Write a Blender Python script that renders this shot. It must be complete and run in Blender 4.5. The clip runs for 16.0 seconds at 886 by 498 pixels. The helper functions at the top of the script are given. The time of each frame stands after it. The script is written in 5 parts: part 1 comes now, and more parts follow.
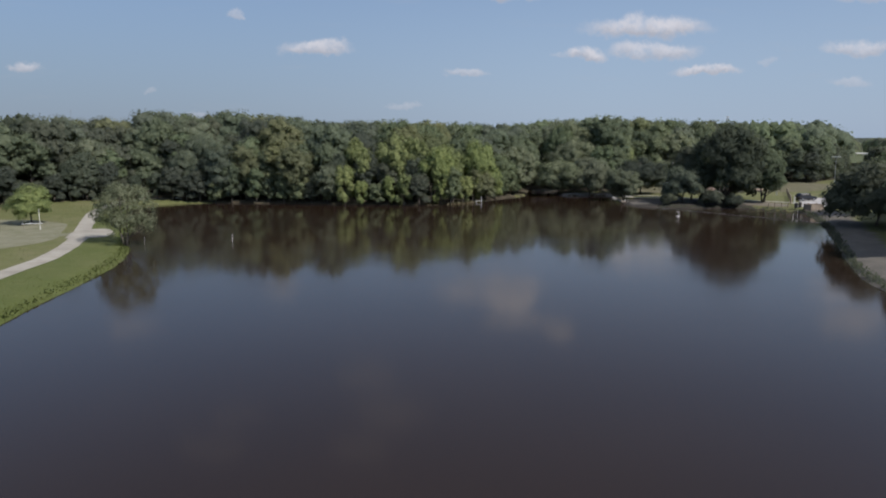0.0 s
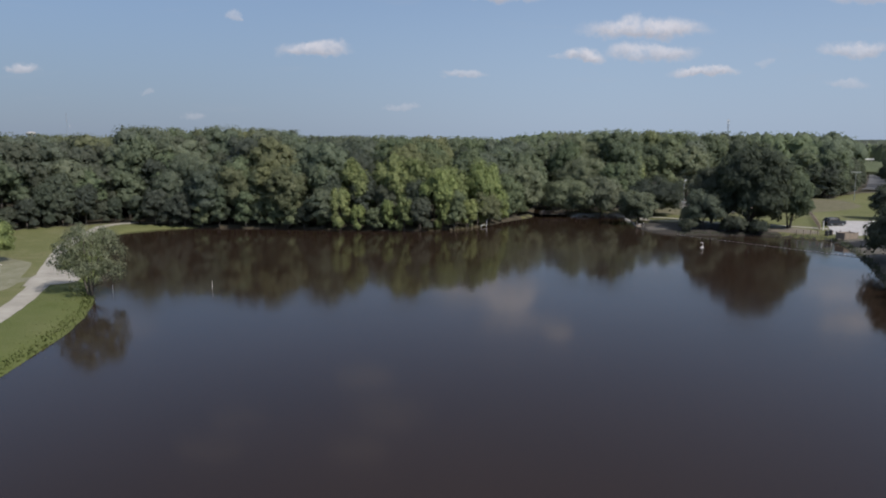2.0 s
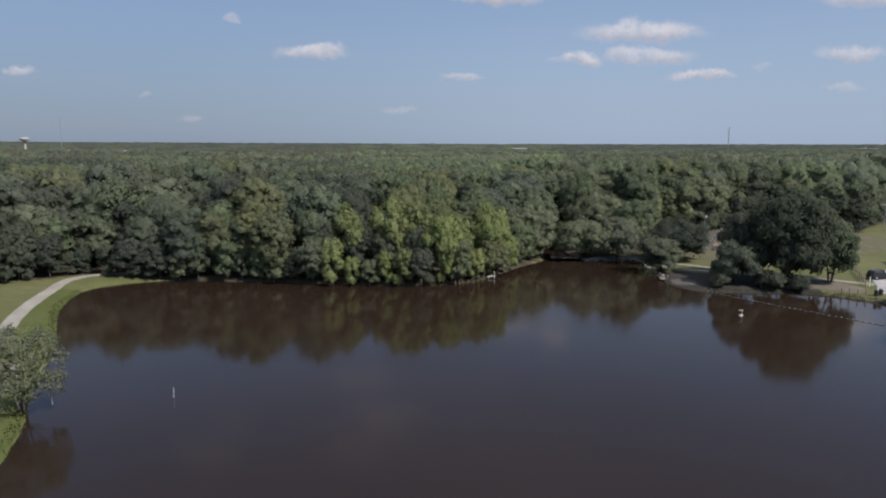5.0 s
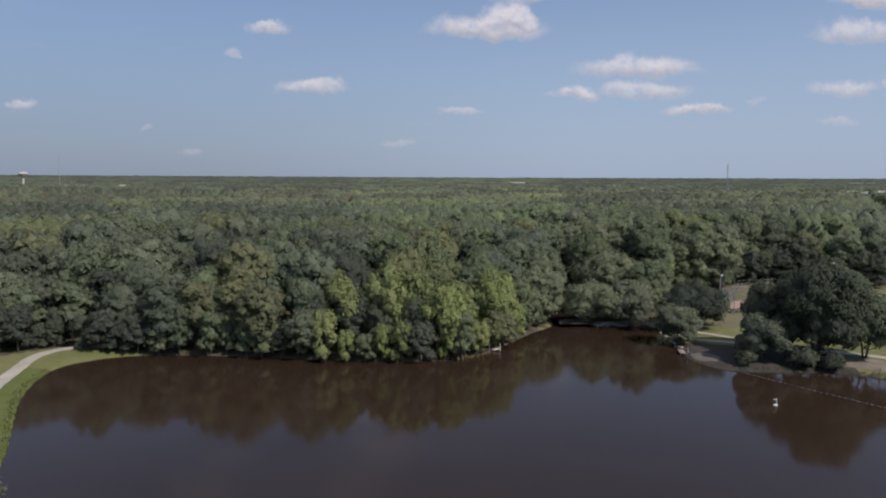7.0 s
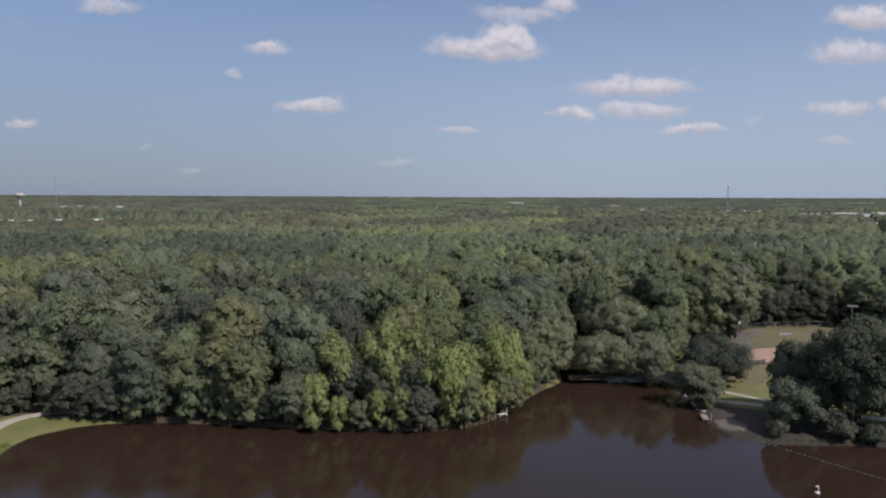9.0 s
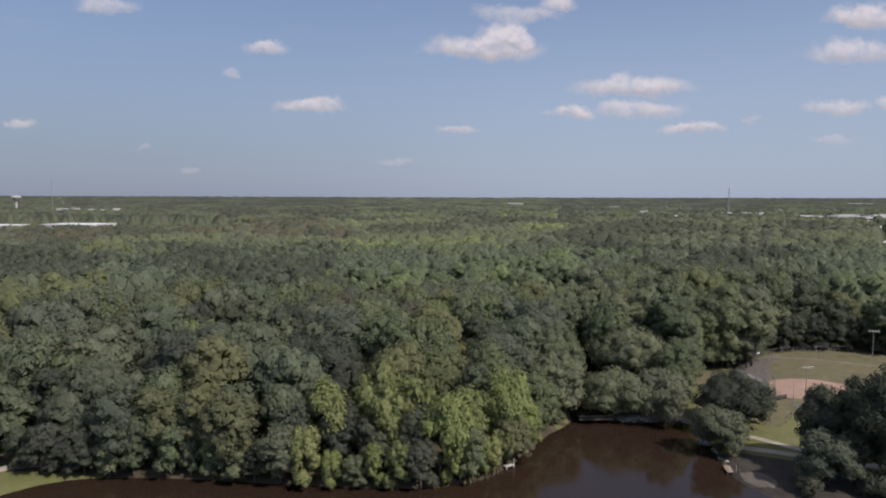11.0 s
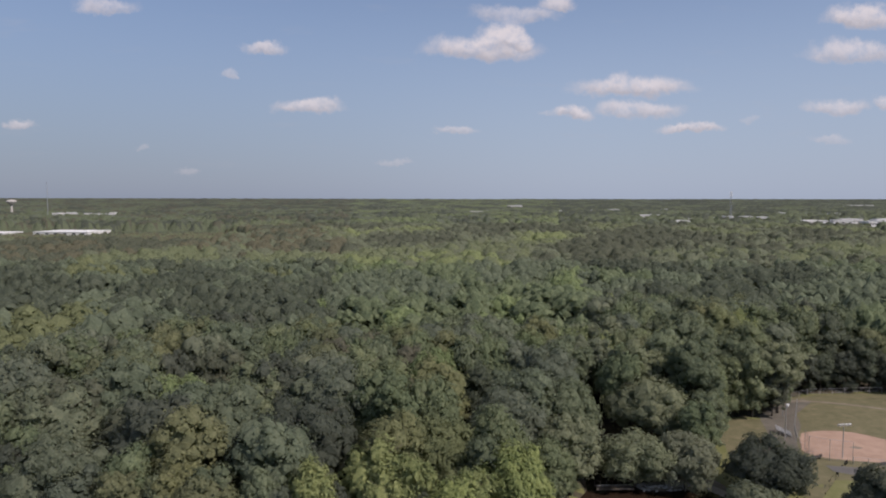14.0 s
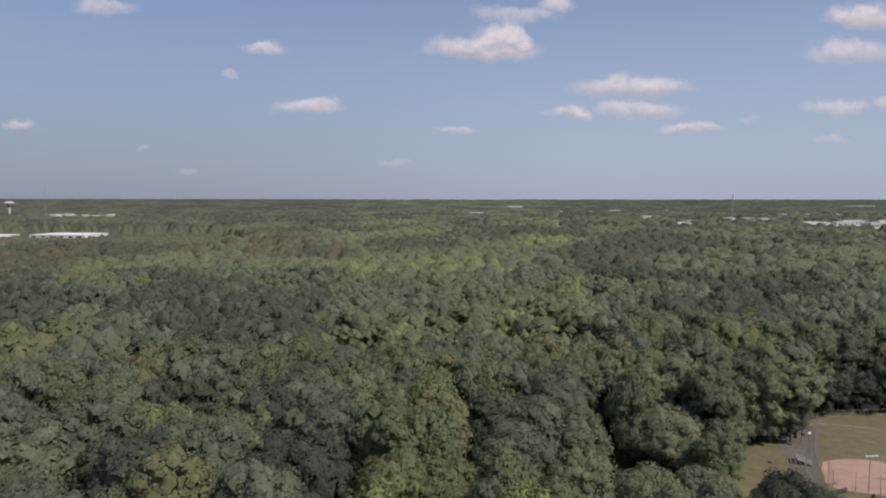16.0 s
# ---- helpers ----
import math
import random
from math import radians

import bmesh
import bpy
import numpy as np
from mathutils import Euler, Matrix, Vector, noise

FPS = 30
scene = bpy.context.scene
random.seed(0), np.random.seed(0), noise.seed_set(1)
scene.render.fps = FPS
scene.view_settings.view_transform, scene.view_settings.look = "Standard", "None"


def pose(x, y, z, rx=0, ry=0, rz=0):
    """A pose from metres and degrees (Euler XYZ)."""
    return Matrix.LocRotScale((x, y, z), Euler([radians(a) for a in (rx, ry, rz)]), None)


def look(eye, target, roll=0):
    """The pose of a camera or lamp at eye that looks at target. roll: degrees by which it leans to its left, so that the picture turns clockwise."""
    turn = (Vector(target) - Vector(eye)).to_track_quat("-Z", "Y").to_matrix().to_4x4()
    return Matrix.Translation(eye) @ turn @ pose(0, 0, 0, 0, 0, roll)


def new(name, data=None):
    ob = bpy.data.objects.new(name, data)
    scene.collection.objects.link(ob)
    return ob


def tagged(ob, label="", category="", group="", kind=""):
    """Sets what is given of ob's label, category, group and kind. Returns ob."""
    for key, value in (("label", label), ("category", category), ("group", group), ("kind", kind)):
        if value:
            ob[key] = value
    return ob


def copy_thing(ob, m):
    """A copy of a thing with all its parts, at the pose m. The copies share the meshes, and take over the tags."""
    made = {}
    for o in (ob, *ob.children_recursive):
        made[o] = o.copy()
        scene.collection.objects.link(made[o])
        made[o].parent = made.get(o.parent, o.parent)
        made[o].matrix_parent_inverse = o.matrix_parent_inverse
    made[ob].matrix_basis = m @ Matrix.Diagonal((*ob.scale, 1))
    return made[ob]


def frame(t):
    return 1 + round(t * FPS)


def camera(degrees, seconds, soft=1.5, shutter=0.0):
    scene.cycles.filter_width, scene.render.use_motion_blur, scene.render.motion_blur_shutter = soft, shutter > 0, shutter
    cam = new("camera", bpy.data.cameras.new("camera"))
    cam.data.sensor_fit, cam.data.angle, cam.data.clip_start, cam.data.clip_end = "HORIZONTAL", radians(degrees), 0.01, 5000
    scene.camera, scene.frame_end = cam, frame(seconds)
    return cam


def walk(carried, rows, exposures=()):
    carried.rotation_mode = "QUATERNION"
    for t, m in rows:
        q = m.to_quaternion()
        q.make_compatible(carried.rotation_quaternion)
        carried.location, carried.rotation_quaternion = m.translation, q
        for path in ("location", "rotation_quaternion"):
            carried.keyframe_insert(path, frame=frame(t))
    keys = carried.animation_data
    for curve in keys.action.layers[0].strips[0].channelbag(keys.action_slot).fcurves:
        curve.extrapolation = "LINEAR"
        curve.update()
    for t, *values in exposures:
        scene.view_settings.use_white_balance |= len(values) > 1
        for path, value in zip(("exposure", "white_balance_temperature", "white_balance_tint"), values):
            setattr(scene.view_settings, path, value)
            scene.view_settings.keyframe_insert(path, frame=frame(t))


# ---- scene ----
# ---------------------------------------------------------------- camera
cam = camera(66.0, 16.0, soft=2.0)


def fly(t, x, y, z, tilt, yaw, lean):
    return t, pose(x, y, z, 90 + tilt, 0, yaw) @ pose(0, 0, 0, 0, 0, lean)


walk(cam, [
    fly(0.0, 3.46, -3.96, 14.17, -8.81, 0.71, 0.12),
    fly(0.5, 3.15, -0.88, 15.12, -8.81, 0.67, 0.12),
    fly(1.0, 2.85, 2.04, 16.15, -8.78, 0.63, 0.12),
    fly(1.5, 2.57, 4.84, 17.24, -8.75, 0.59, 0.12),
    fly(2.0, 2.30, 7.57, 18.41, -8.71, 0.55, 0.12),
    fly(2.5, 2.04, 10.26, 19.64, -8.66, 0.51, 0.12),
    fly(3.0, 1.79, 12.93, 20.93, -8.63, 0.48, 0.12),
    fly(3.5, 1.56, 15.59, 22.28, -8.59, 0.44, 0.13),
    fly(4.0, 1.34, 18.26, 23.66, -8.55, 0.40, 0.15),
    fly(6.0, 0.56, 28.95, 29.37, -8.42, 0.26, 0.22),
    fly(6.3, 0.45, 30.55, 30.22, -8.27, 0.24, 0.23),
    fly(6.5, 0.38, 31.62, 30.79, -7.83, 0.23, 0.24),
    fly(7.0, 0.22, 34.26, 32.20, -5.77, 0.20, 0.25),
    fly(7.5, 0.06, 36.89, 33.60, -4.25, 0.17, 0.25),
    fly(8.0, -0.08, 39.48, 34.99, -4.19, 0.15, 0.24),
    fly(8.5, -0.22, 42.03, 36.36, -4.20, 0.12, 0.23),
    fly(9.0, -0.35, 44.55, 37.72, -4.20, 0.09, 0.22),
    fly(11.5, -0.89, 56.56, 44.47, -4.24, -0.02, 0.13),
    fly(12.5, -1.07, 61.11, 47.16, -4.22, -0.05, 0.10),
    fly(13.5, -1.23, 65.53, 49.75, -4.21, -0.08, 0.08),
    fly(14.5, -1.38, 69.81, 52.06, -4.17, -0.10, 0.07),
    fly(15.0, -1.44, 71.87, 53.00, -4.15, -0.10, 0.06),
    fly(15.5, -1.51, 73.86, 53.72, -4.17, -0.11, 0.05),
    fly(16.0, -1.57, 75.75, 54.14, -4.19, -0.11, 0.05),
], exposures=((0.0, 0.0, 6110, 13), (4.0, 0.0, 6100, 14), (9.0, 0.01, 6340, 18), (16.0, 0.02, 6500, 20)))

# ---------------------------------------------------------------- light
SUN_AZ, SUN_EL = radians(124), radians(47)       # azimuth clockwise from +y
sun_dir = Vector((math.sin(SUN_AZ) * math.cos(SUN_EL), math.cos(SUN_AZ) * math.cos(SUN_EL), math.sin(SUN_EL)))
sun = new("sun", bpy.data.lights.new("sun", "SUN"))
sun.data.energy, sun.data.angle, sun.data.color = 4.05, radians(0.6), (1.0, 0.93, 0.82)
sun.matrix_basis = look(sun_dir * 300, (0, 0, 0))


class Nodes:
    """Short notation for node trees."""

    def __init__(self, tree):
        self.t = tree
        tree.nodes.clear()

    def add(self, kind, ins=(), **attrs):
        n = self.t.nodes.new(kind)
        if "operation" in attrs:
            n.operation = attrs["operation"]
        if "use_clamp" in attrs:
            n.use_clamp = attrs["use_clamp"]
        if "interpolation_type" in attrs:
            n.interpolation_type = attrs["interpolation_type"]
        if "blend_type" in attrs:
            n.data_type, n.blend_type = "RGBA", attrs["blend_type"]
        for key, v in (ins.items() if isinstance(ins, dict) else enumerate(ins)):
            if v is None:
                continue
            if isinstance(v, bpy.types.NodeSocket):
                self.t.links.new(v, n.inputs[key])
            else:
                n.inputs[key].default_value = v
        return n

    def math(self, op, *a, clamp=False):
        return self.add("ShaderNodeMath", a, operation=op, use_clamp=clamp).outputs[0]

    def vmath(self, op, *a):
        return self.add("ShaderNodeVectorMath", a, operation=op).outputs[0]

    def mix(self, f, a, b, kind="MIX"):
        n = self.add("ShaderNodeMix", blend_type=kind)
        for i, v in ((0, f), (6, a), (7, b)):
            if isinstance(v, bpy.types.NodeSocket):
                self.t.links.new(v, n.inputs[i])
            else:
                n.inputs[i].default_value = v if i == 0 else (*v, 1.0)[:4]
        return n.outputs[2]

    def noise(self, vec, scale, detail=3.0, rough=0.55, out=0):
        return self.add("ShaderNodeTexNoise", {"Vector": vec, "Scale": scale, "Detail": detail, "Roughness": rough}).outputs[out]

    def ramp(self, f, *stops):
        n = self.add("ShaderNodeValToRGB", (f,))
        while len(n.color_ramp.elements) < len(stops):
            n.color_ramp.elements.new(0.5)
        for e, (p, c) in zip(n.color_ramp.elements, stops):
            e.position, e.color = p, (*c, 1.0) if len(c) == 3 else c
        return n.outputs[0]

    def span(self, v, a, b, c=0.0, d=1.0):
        n = self.add("ShaderNodeMapRange", (v, a, b, c, d), interpolation_type="SMOOTHSTEP")
        return n.outputs[0]


world = bpy.data.worlds.new("world")
scene.world = world
world.use_nodes = True
W = Nodes(world.node_tree)
sky = W.add("ShaderNodeTexSky")
sky.sky_type, sky.sun_disc, sky.sun_elevation, sky.sun_rotation = "NISHITA", False, SUN_EL, SUN_AZ
sky.altitude, sky.air_density, sky.dust_density, sky.ozone_density = 100.0, 1.0, 0.7, 2.0
heading = W.add("ShaderNodeTexCoord").outputs["Generated"]
hx, hy, hz = [W.add("ShaderNodeSeparateXYZ", (heading,)).outputs[i] for i in range(3)]
ahead = W.math("MAXIMUM", hy, 0.02)
flat = W.add("ShaderNodeCombineXYZ", (W.math("DIVIDE", hx, ahead), W.math("DIVIDE", hz, ahead), 0.0)).outputs[0]
wob = W.noise(flat, 20.0, 6.0, 0.66, out=1)
bent = W.add("ShaderNodeVectorMath", (wob, (0.056, 0.040, 0.0), (-0.028, -0.020, 0.0)), operation="MULTIPLY_ADD").outputs[0]
bent = W.vmath("ADD", flat, bent)
# cumulus: middle (right, up), half width, half height, thickness
CLOUDS = ((0.057, 0.218, 0.092, 0.020, 1.0), (0.085, 0.234, 0.044, 0.020, 1.0), (0.098, 0.240, 0.028, 0.022, 1.0), (0.116, 0.228, 0.022, 0.013, 1.0), (0.105, 0.266, 0.065, 0.014, 0.65), (0.165, 0.282, 0.032, 0.014, 0.85),
          (-0.480, 0.279, 0.052, 0.013, 0.7), (-0.256, 0.220, 0.034, 0.010, 0.8), (-0.307, 0.184, 0.014, 0.008, 0.5),
          (-0.195, 0.138, 0.056, 0.011, 0.85), (-0.610, 0.111, 0.024, 0.008, 0.65), (0.274, 0.163, 0.090, 0.016, 0.95),
          (0.287, 0.133, 0.074, 0.013, 0.8), (0.188, 0.128, 0.029, 0.010, 0.9), (0.363, 0.107, 0.056, 0.008, 0.85),
          (0.598, 0.262, 0.060, 0.018, 0.95), (0.588, 0.214, 0.078, 0.017, 0.8), (0.570, 0.138, 0.054, 0.013, 0.75),
          (0.644, 0.143, 0.022, 0.011, 0.8), (0.020, 0.104, 0.034, 0.006, 0.6), (0.568, 0.092, 0.032, 0.007, 0.4),
          (-0.070, 0.056, 0.028, 0.005, 0.35), (-0.438, 0.077, 0.016, 0.005, 0.3), (-0.372, 0.044, 0.018, 0.006, 0.3),
          (-0.13, 0.35, 0.05, 0.022, 0.40), (-0.09, 0.41, 0.07, 0.026, 0.35), (-0.14, 0.47, 0.06, 0.026, 0.35), (-0.33, 0.42, 0.05, 0.018, 0.30), (-0.37, 0.47, 0.07, 0.022, 0.30), (0.445, 0.121, 0.012, 0.006, 0.3), (0.155, 0.125, 0.018, 0.005, 0.35))
cover, lit = None, None
for cu, cv, cw, ch, amount in CLOUDS:
    rel = W.vmath("MULTIPLY", W.vmath("SUBTRACT", bent, (cu, cv - 0.005, 0.0)), (1 / cw, 0.8 / ch, 0.0))
    rx, ry = [W.add("ShaderNodeSeparateXYZ", (rel,)).outputs[i] for i in range(2)]
    flatter = W.math("ADD", ry, W.math("MULTIPLY", W.math("MINIMUM", ry, 0.0), 0.7))
    dist = W.math("SQRT", W.math("ADD", W.math("MULTIPLY", rx, rx), W.math("MULTIPLY", flatter, flatter)))
    one = W.math("MULTIPLY", W.span(dist, 1.14, 0.50), amount)
    top = W.math("MULTIPLY", one, ry)
    cover = one if cover is None else W.math("MAXIMUM", cover, one)
    lit = top if lit is None else W.math("ADD", lit, top)
fluff = W.span(W.noise(flat, 45.0, 5.0, 0.65), 0.22, 0.62)
cover = W.math("MULTIPLY", cover, W.math("ADD", W.math("MULTIPLY", fluff, 0.60), 0.32))
wisps = W.span(W.noise(W.vmath("MULTIPLY", flat, (7.0, 34.0, 1.0)), 1.0, 4.0, 0.6), 0.56, 0.86)
wisps = W.math("MULTIPLY", wisps, W.math("MULTIPLY", W.span(hz, 0.0, 0.06), 0.16))
# unseen cloud cover overhead, added to brighten the shaded sides
high = W.math("MULTIPLY", W.span(W.noise(W.vmath("MULTIPLY", heading, (3.4, 3.4, 5.0)), 1.0, 4.0, 0.55), 0.42, 0.60), W.span(hz, 0.54, 0.66))
cloud_col = W.mix(W.span(lit, -0.55, 0.45), (3.9, 3.85, 4.05), (6.7, 6.4, 6.35))
sunward = W.add("ShaderNodeVectorMath", (heading, (math.sin(SUN_AZ), math.cos(SUN_AZ), 0.0)), operation="DOT_PRODUCT").outputs["Value"]
haze_col = W.mix(W.span(sunward, -1.0, -0.30), (1.95, 2.50, 3.35), (3.20, 4.00, 5.10))
veil = W.mix(W.span(hz, 0.37, -0.01, 0.11, 0.86), sky.outputs[0], haze_col)
above = W.mix(wisps, veil, (4.2, 4.2, 4.3))
above = W.mix(W.math("MULTIPLY", high, 0.85), above, (6.8, 6.6, 6.5))
above = W.mix(W.math("MULTIPLY", cover, W.span(hy, 0.03, 0.12)), above, cloud_col)
bg = W.add("ShaderNodeBackground", (above, 0.105))
W.t.links.new(bg.outputs[0], W.add("ShaderNodeOutputWorld").inputs[0])

# ---------------------------------------------------------------- materials


def material(name):
    m = bpy.data.materials.new(name)
    m.use_nodes = True
    return m, Nodes(m.node_tree)


def finish(n, shader):
    n.t.links.new(shader.outputs[0], n.add("ShaderNodeOutputMaterial").inputs[0])


def place(n):
    return n.add("ShaderNodeNewGeometry").outputs["Position"]


def bump(n, height, strength=0.4, distance=0.05):
    return n.add("ShaderNodeBump", {"Height": height, "Strength": strength, "Distance": distance}).outputs[0]


def plain(name, colour, rough=0.6, metal=0.0, grain=20.0, vary=0.25, relief=0.15):
    """Painted, metal, concrete or wooden surface with grain and blotches."""
    m, n = material(name)
    at = n.add("ShaderNodeTexCoord").outputs["Object"]
    a, b = n.noise(at, grain, 4.0), n.noise(at, grain * 0.11, 2.0)
    f = n.math("ADD", n.math("MULTIPLY", a, 0.5), n.math("MULTIPLY", b, 0.5))
    dark = tuple(c * (1 - vary) for c in colour)
    light = tuple(min(1.0, c * (1 + vary)) for c in colour)
    col = n.ramp(f, (0.3, dark), (0.7, light))
    finish(n, n.add("ShaderNodeBsdfPrincipled", {"Base Color": col, "Roughness": rough, "Metallic": metal,
                                                 "Normal": bump(n, a, relief, 0.02)}))
    return m


def leaves(name, shade, mid, tip, glow=0.50):
    """Foliage: every spray has its own tone, every tree its own cast, with light coming through the leaves."""
    m, n = material(name)
    island = n.add("ShaderNodeNewGeometry").outputs["Random Per Island"]
    own = n.add("ShaderNodeObjectInfo").outputs["Random"]
    at = place(n)
    patch = n.noise(at, 0.11, 2.0)
    fine = n.noise(at, 3.4, 4.0, 0.75)
    tuft = n.noise(at, 1.25, 5.0, 0.70)
    leafy = n.math("ADD", n.math("MULTIPLY", fine, 0.35), n.math("MULTIPLY", n.span(tuft, 0.30, 0.70), 0.65))
    f = n.math("ADD", n.math("MULTIPLY", island, 0.34), n.math("ADD", n.math("MULTIPLY", leafy, 0.46), n.math("MULTIPLY", patch, 0.20)))
    col = n.ramp(f, (0.26, shade), (0.50, mid), (0.78, tip))
    cast = n.ramp(own, (0.0, (0.76, 0.79, 0.80)), (0.35, (1.0, 1.0, 1.0)), (0.6, (1.16, 1.13, 1.02)), (0.8, (0.86, 0.92, 0.85)), (1.0, (1.10, 1.14, 1.04)))
    col = n.mix(1.0, col, cast, "MULTIPLY")
    rough = bump(n, leafy, 0.6, 0.5)
    skin = n.add("ShaderNodeBsdfPrincipled", {"Base Color": col, "Roughness": 0.8, "Specular IOR Level": 0.1, "Normal": rough})
    thru = n.add("ShaderNodeBsdfTranslucent", {"Color": n.mix(0.35, col, (0.30, 0.34, 0.15)), "Normal": rough})
    finish(n, n.add("ShaderNodeMixShader", (glow, skin.outputs[0], thru.outputs[0])))
    return m


LEAF = [leaves("leaf_mid", (0.112, 0.142, 0.094), (0.184, 0.217, 0.138), (0.277, 0.311, 0.196)),
        leaves("leaf_bright", (0.190, 0.230, 0.108), (0.304, 0.340, 0.146), (0.437, 0.469, 0.215)),
        leaves("leaf_deep", (0.114, 0.136, 0.104), (0.175, 0.202, 0.151), (0.252, 0.278, 0.203)),
        leaves("leaf_olive", (0.129, 0.143, 0.085), (0.199, 0.213, 0.122), (0.283, 0.295, 0.170)),
        leaves("leaf_grey", (0.132, 0.156, 0.108), (0.202, 0.228, 0.158), (0.286, 0.312, 0.216)),
        leaves("leaf_brown", (0.106, 0.109, 0.082), (0.156, 0.154, 0.116), (0.214, 0.206, 0.152)),
        leaves("leaf_pale", (0.158, 0.175, 0.123), (0.235, 0.253, 0.176), (0.331, 0.344, 0.238)),
        leaves("leaf_darkest", (0.075, 0.088, 0.071), (0.118, 0.133, 0.106), (0.170, 0.186, 0.145)),
        leaves("leaf_light", (0.144, 0.186, 0.104), (0.234, 0.280, 0.147), (0.337, 0.390, 0.210))]
M_BARK = plain("bark", (0.10, 0.085, 0.068), 0.9, 0, 6.0, 0.4, 0.6)


def ground_mat(name, a, b, c, d):
    m, n = material(name)
    at = place(n)
    big, mid, fine = n.noise(at, 0.035, 3.0), n.noise(at, 0.33, 4.0, 0.65), n.noise(at, 7.0, 4.0, 0.75)
    f = n.math("ADD", n.math("MULTIPLY", big, 0.5), n.math("ADD", n.math("MULTIPLY", mid, 0.3), n.math("MULTIPLY", fine, 0.25)))
    col = n.ramp(f, (0.34, a), (0.52, b), (0.64, c), (0.8, d))
    finish(n, n.add("ShaderNodeBsdfPrincipled", {"Base Color": col, "Roughness": 0.9, "Specular IOR Level": 0.15, "Normal": bump(n, fine, 0.6, 0.12)}))
    return m


def floor_mat():
    m, n = material("forest_floor")
    at = place(n)
    f = n.math("ADD", n.math("MULTIPLY", n.noise(at, 0.4, 4.0), 0.6), n.math("MULTIPLY", n.noise(at, 5.0, 3.0), 0.4))
    col = n.ramp(f, (0.35, (0.035, 0.032, 0.018)), (0.6, (0.085, 0.068, 0.042)), (0.75, (0.14, 0.115, 0.08)))
    finish(n, n.add("ShaderNodeBsdfPrincipled", {"Base Color": col, "Roughness": 0.95, "Normal": bump(n, f, 0.6, 0.15)}))
    return m


def gravel_mat(name, a, b, c):
    m, n = material(name)
    at = place(n)
    big, fine = n.noise(at, 0.5, 4.0, 0.6), n.noise(at, 11.0, 3.0, 0.8)
    f = n.math("ADD", n.math("MULTIPLY", big, 0.6), n.math("MULTIPLY", fine, 0.4))
    finish(n, n.add("ShaderNodeBsdfPrincipled", {"Base Color": n.ramp(f, (0.32, a), (0.5, b), (0.68, c)), "Roughness": 0.95,
                                                 "Normal": bump(n, fine, 0.5, 0.03)}))
    return m


def water_mat():
    m, n = material("pond_water")
    at = place(n)
    ripple = n.noise(n.vmath("MULTIPLY", at, (0.9, 1.6, 1.0)), 1.4, 3.0, 0.6)
    swell = n.noise(at, 0.12, 2.0)
    h = n.math("ADD", n.math("MULTIPLY", ripple, 0.35), n.math("MULTIPLY", swell, 0.65))
    silt = n.ramp(n.noise(at, 0.02, 3.0), (0.35, (0.0238, 0.0153, 0.0103)), (0.65, (0.0303, 0.0196, 0.0133)))
    calm = n.span(n.noise(at, 0.045, 3.0), 0.35, 0.7, 0.065, 0.12)
    finish(n, n.add("ShaderNodeBsdfPrincipled", {"Base Color": silt, "Roughness": calm, "IOR": 1.33, "Specular IOR Level": 0.42,
                                                 "Normal": bump(n, h, 0.10, 0.05)}))
    return m


M_GRASS = ground_mat("grass", (0.096, 0.106, 0.036), (0.136, 0.142, 0.058), (0.182, 0.172, 0.090), (0.235, 0.212, 0.135))
M_BANK = ground_mat("bank_lawn", (0.074, 0.092, 0.025), (0.097, 0.116, 0.036), (0.119, 0.131, 0.049), (0.144, 0.148, 0.068))
M_FLOOR, M_WATER = floor_mat(), water_mat()
M_PATH = gravel_mat("pale_gravel", (0.233, 0.212, 0.175), (0.321, 0.296, 0.247), (0.400, 0.372, 0.313))
M_LOT = gravel_mat("lot_gravel", (0.30, 0.28, 0.265), (0.40, 0.38, 0.365), (0.47, 0.455, 0.44))
M_CLAY = gravel_mat("infield_clay", (0.25, 0.165, 0.118), (0.32, 0.215, 0.16), (0.38, 0.265, 0.20))
M_DIRT = gravel_mat("bare_dirt", (0.115, 0.098, 0.072), (0.165, 0.140, 0.105), (0.23, 0.20, 0.155))
# dark bank soil, taken darker still to carry the shade on the bank
M_SHADED_MUD = gravel_mat("shaded_damp_soil", (0.022, 0.019, 0.015), (0.036, 0.031, 0.024), (0.062, 0.053, 0.040))
M_TRACK = gravel_mat("dark_and_shaded_gravel", (0.076, 0.070, 0.056), (0.111, 0.099, 0.080), (0.149, 0.134, 0.109))
M_FIELD = gravel_mat("dry_lawn", (0.075, 0.074, 0.032), (0.115, 0.105, 0.052), (0.165, 0.140, 0.080))
M_WHITE = plain("white_paint", (0.74, 0.73, 0.70), 0.5)
M_STEEL = plain("galvanised_steel", (0.42, 0.43, 0.44), 0.45, 0.7, 12.0, 0.15)
M_DARKSTEEL = plain("dark_steel", (0.07, 0.07, 0.075), 0.5, 0.4)
M_WOOD = plain("weathered_wood", (0.27, 0.22, 0.17), 0.85, 0, 14.0, 0.3, 0.4)
M_CONCRETE = plain("concrete", (0.46, 0.45, 0.42), 0.9, 0, 5.0, 0.2, 0.3)
M_WORN = gravel_mat("worn_turf", (0.135, 0.136, 0.074), (0.182, 0.176, 0.108), (0.245, 0.230, 0.165))
M_DARKCONCRETE = plain("dark_concrete", (0.10, 0.094, 0.085), 0.6, 0, 3.0, 0.25, 0.3)
M_ROCK = plain("pale_rock", (0.36, 0.345, 0.32), 0.9, 0, 2.2, 0.35, 0.6)
M_CARPAINT = plain("black_car_paint", (0.018, 0.018, 0.02), 0.25)
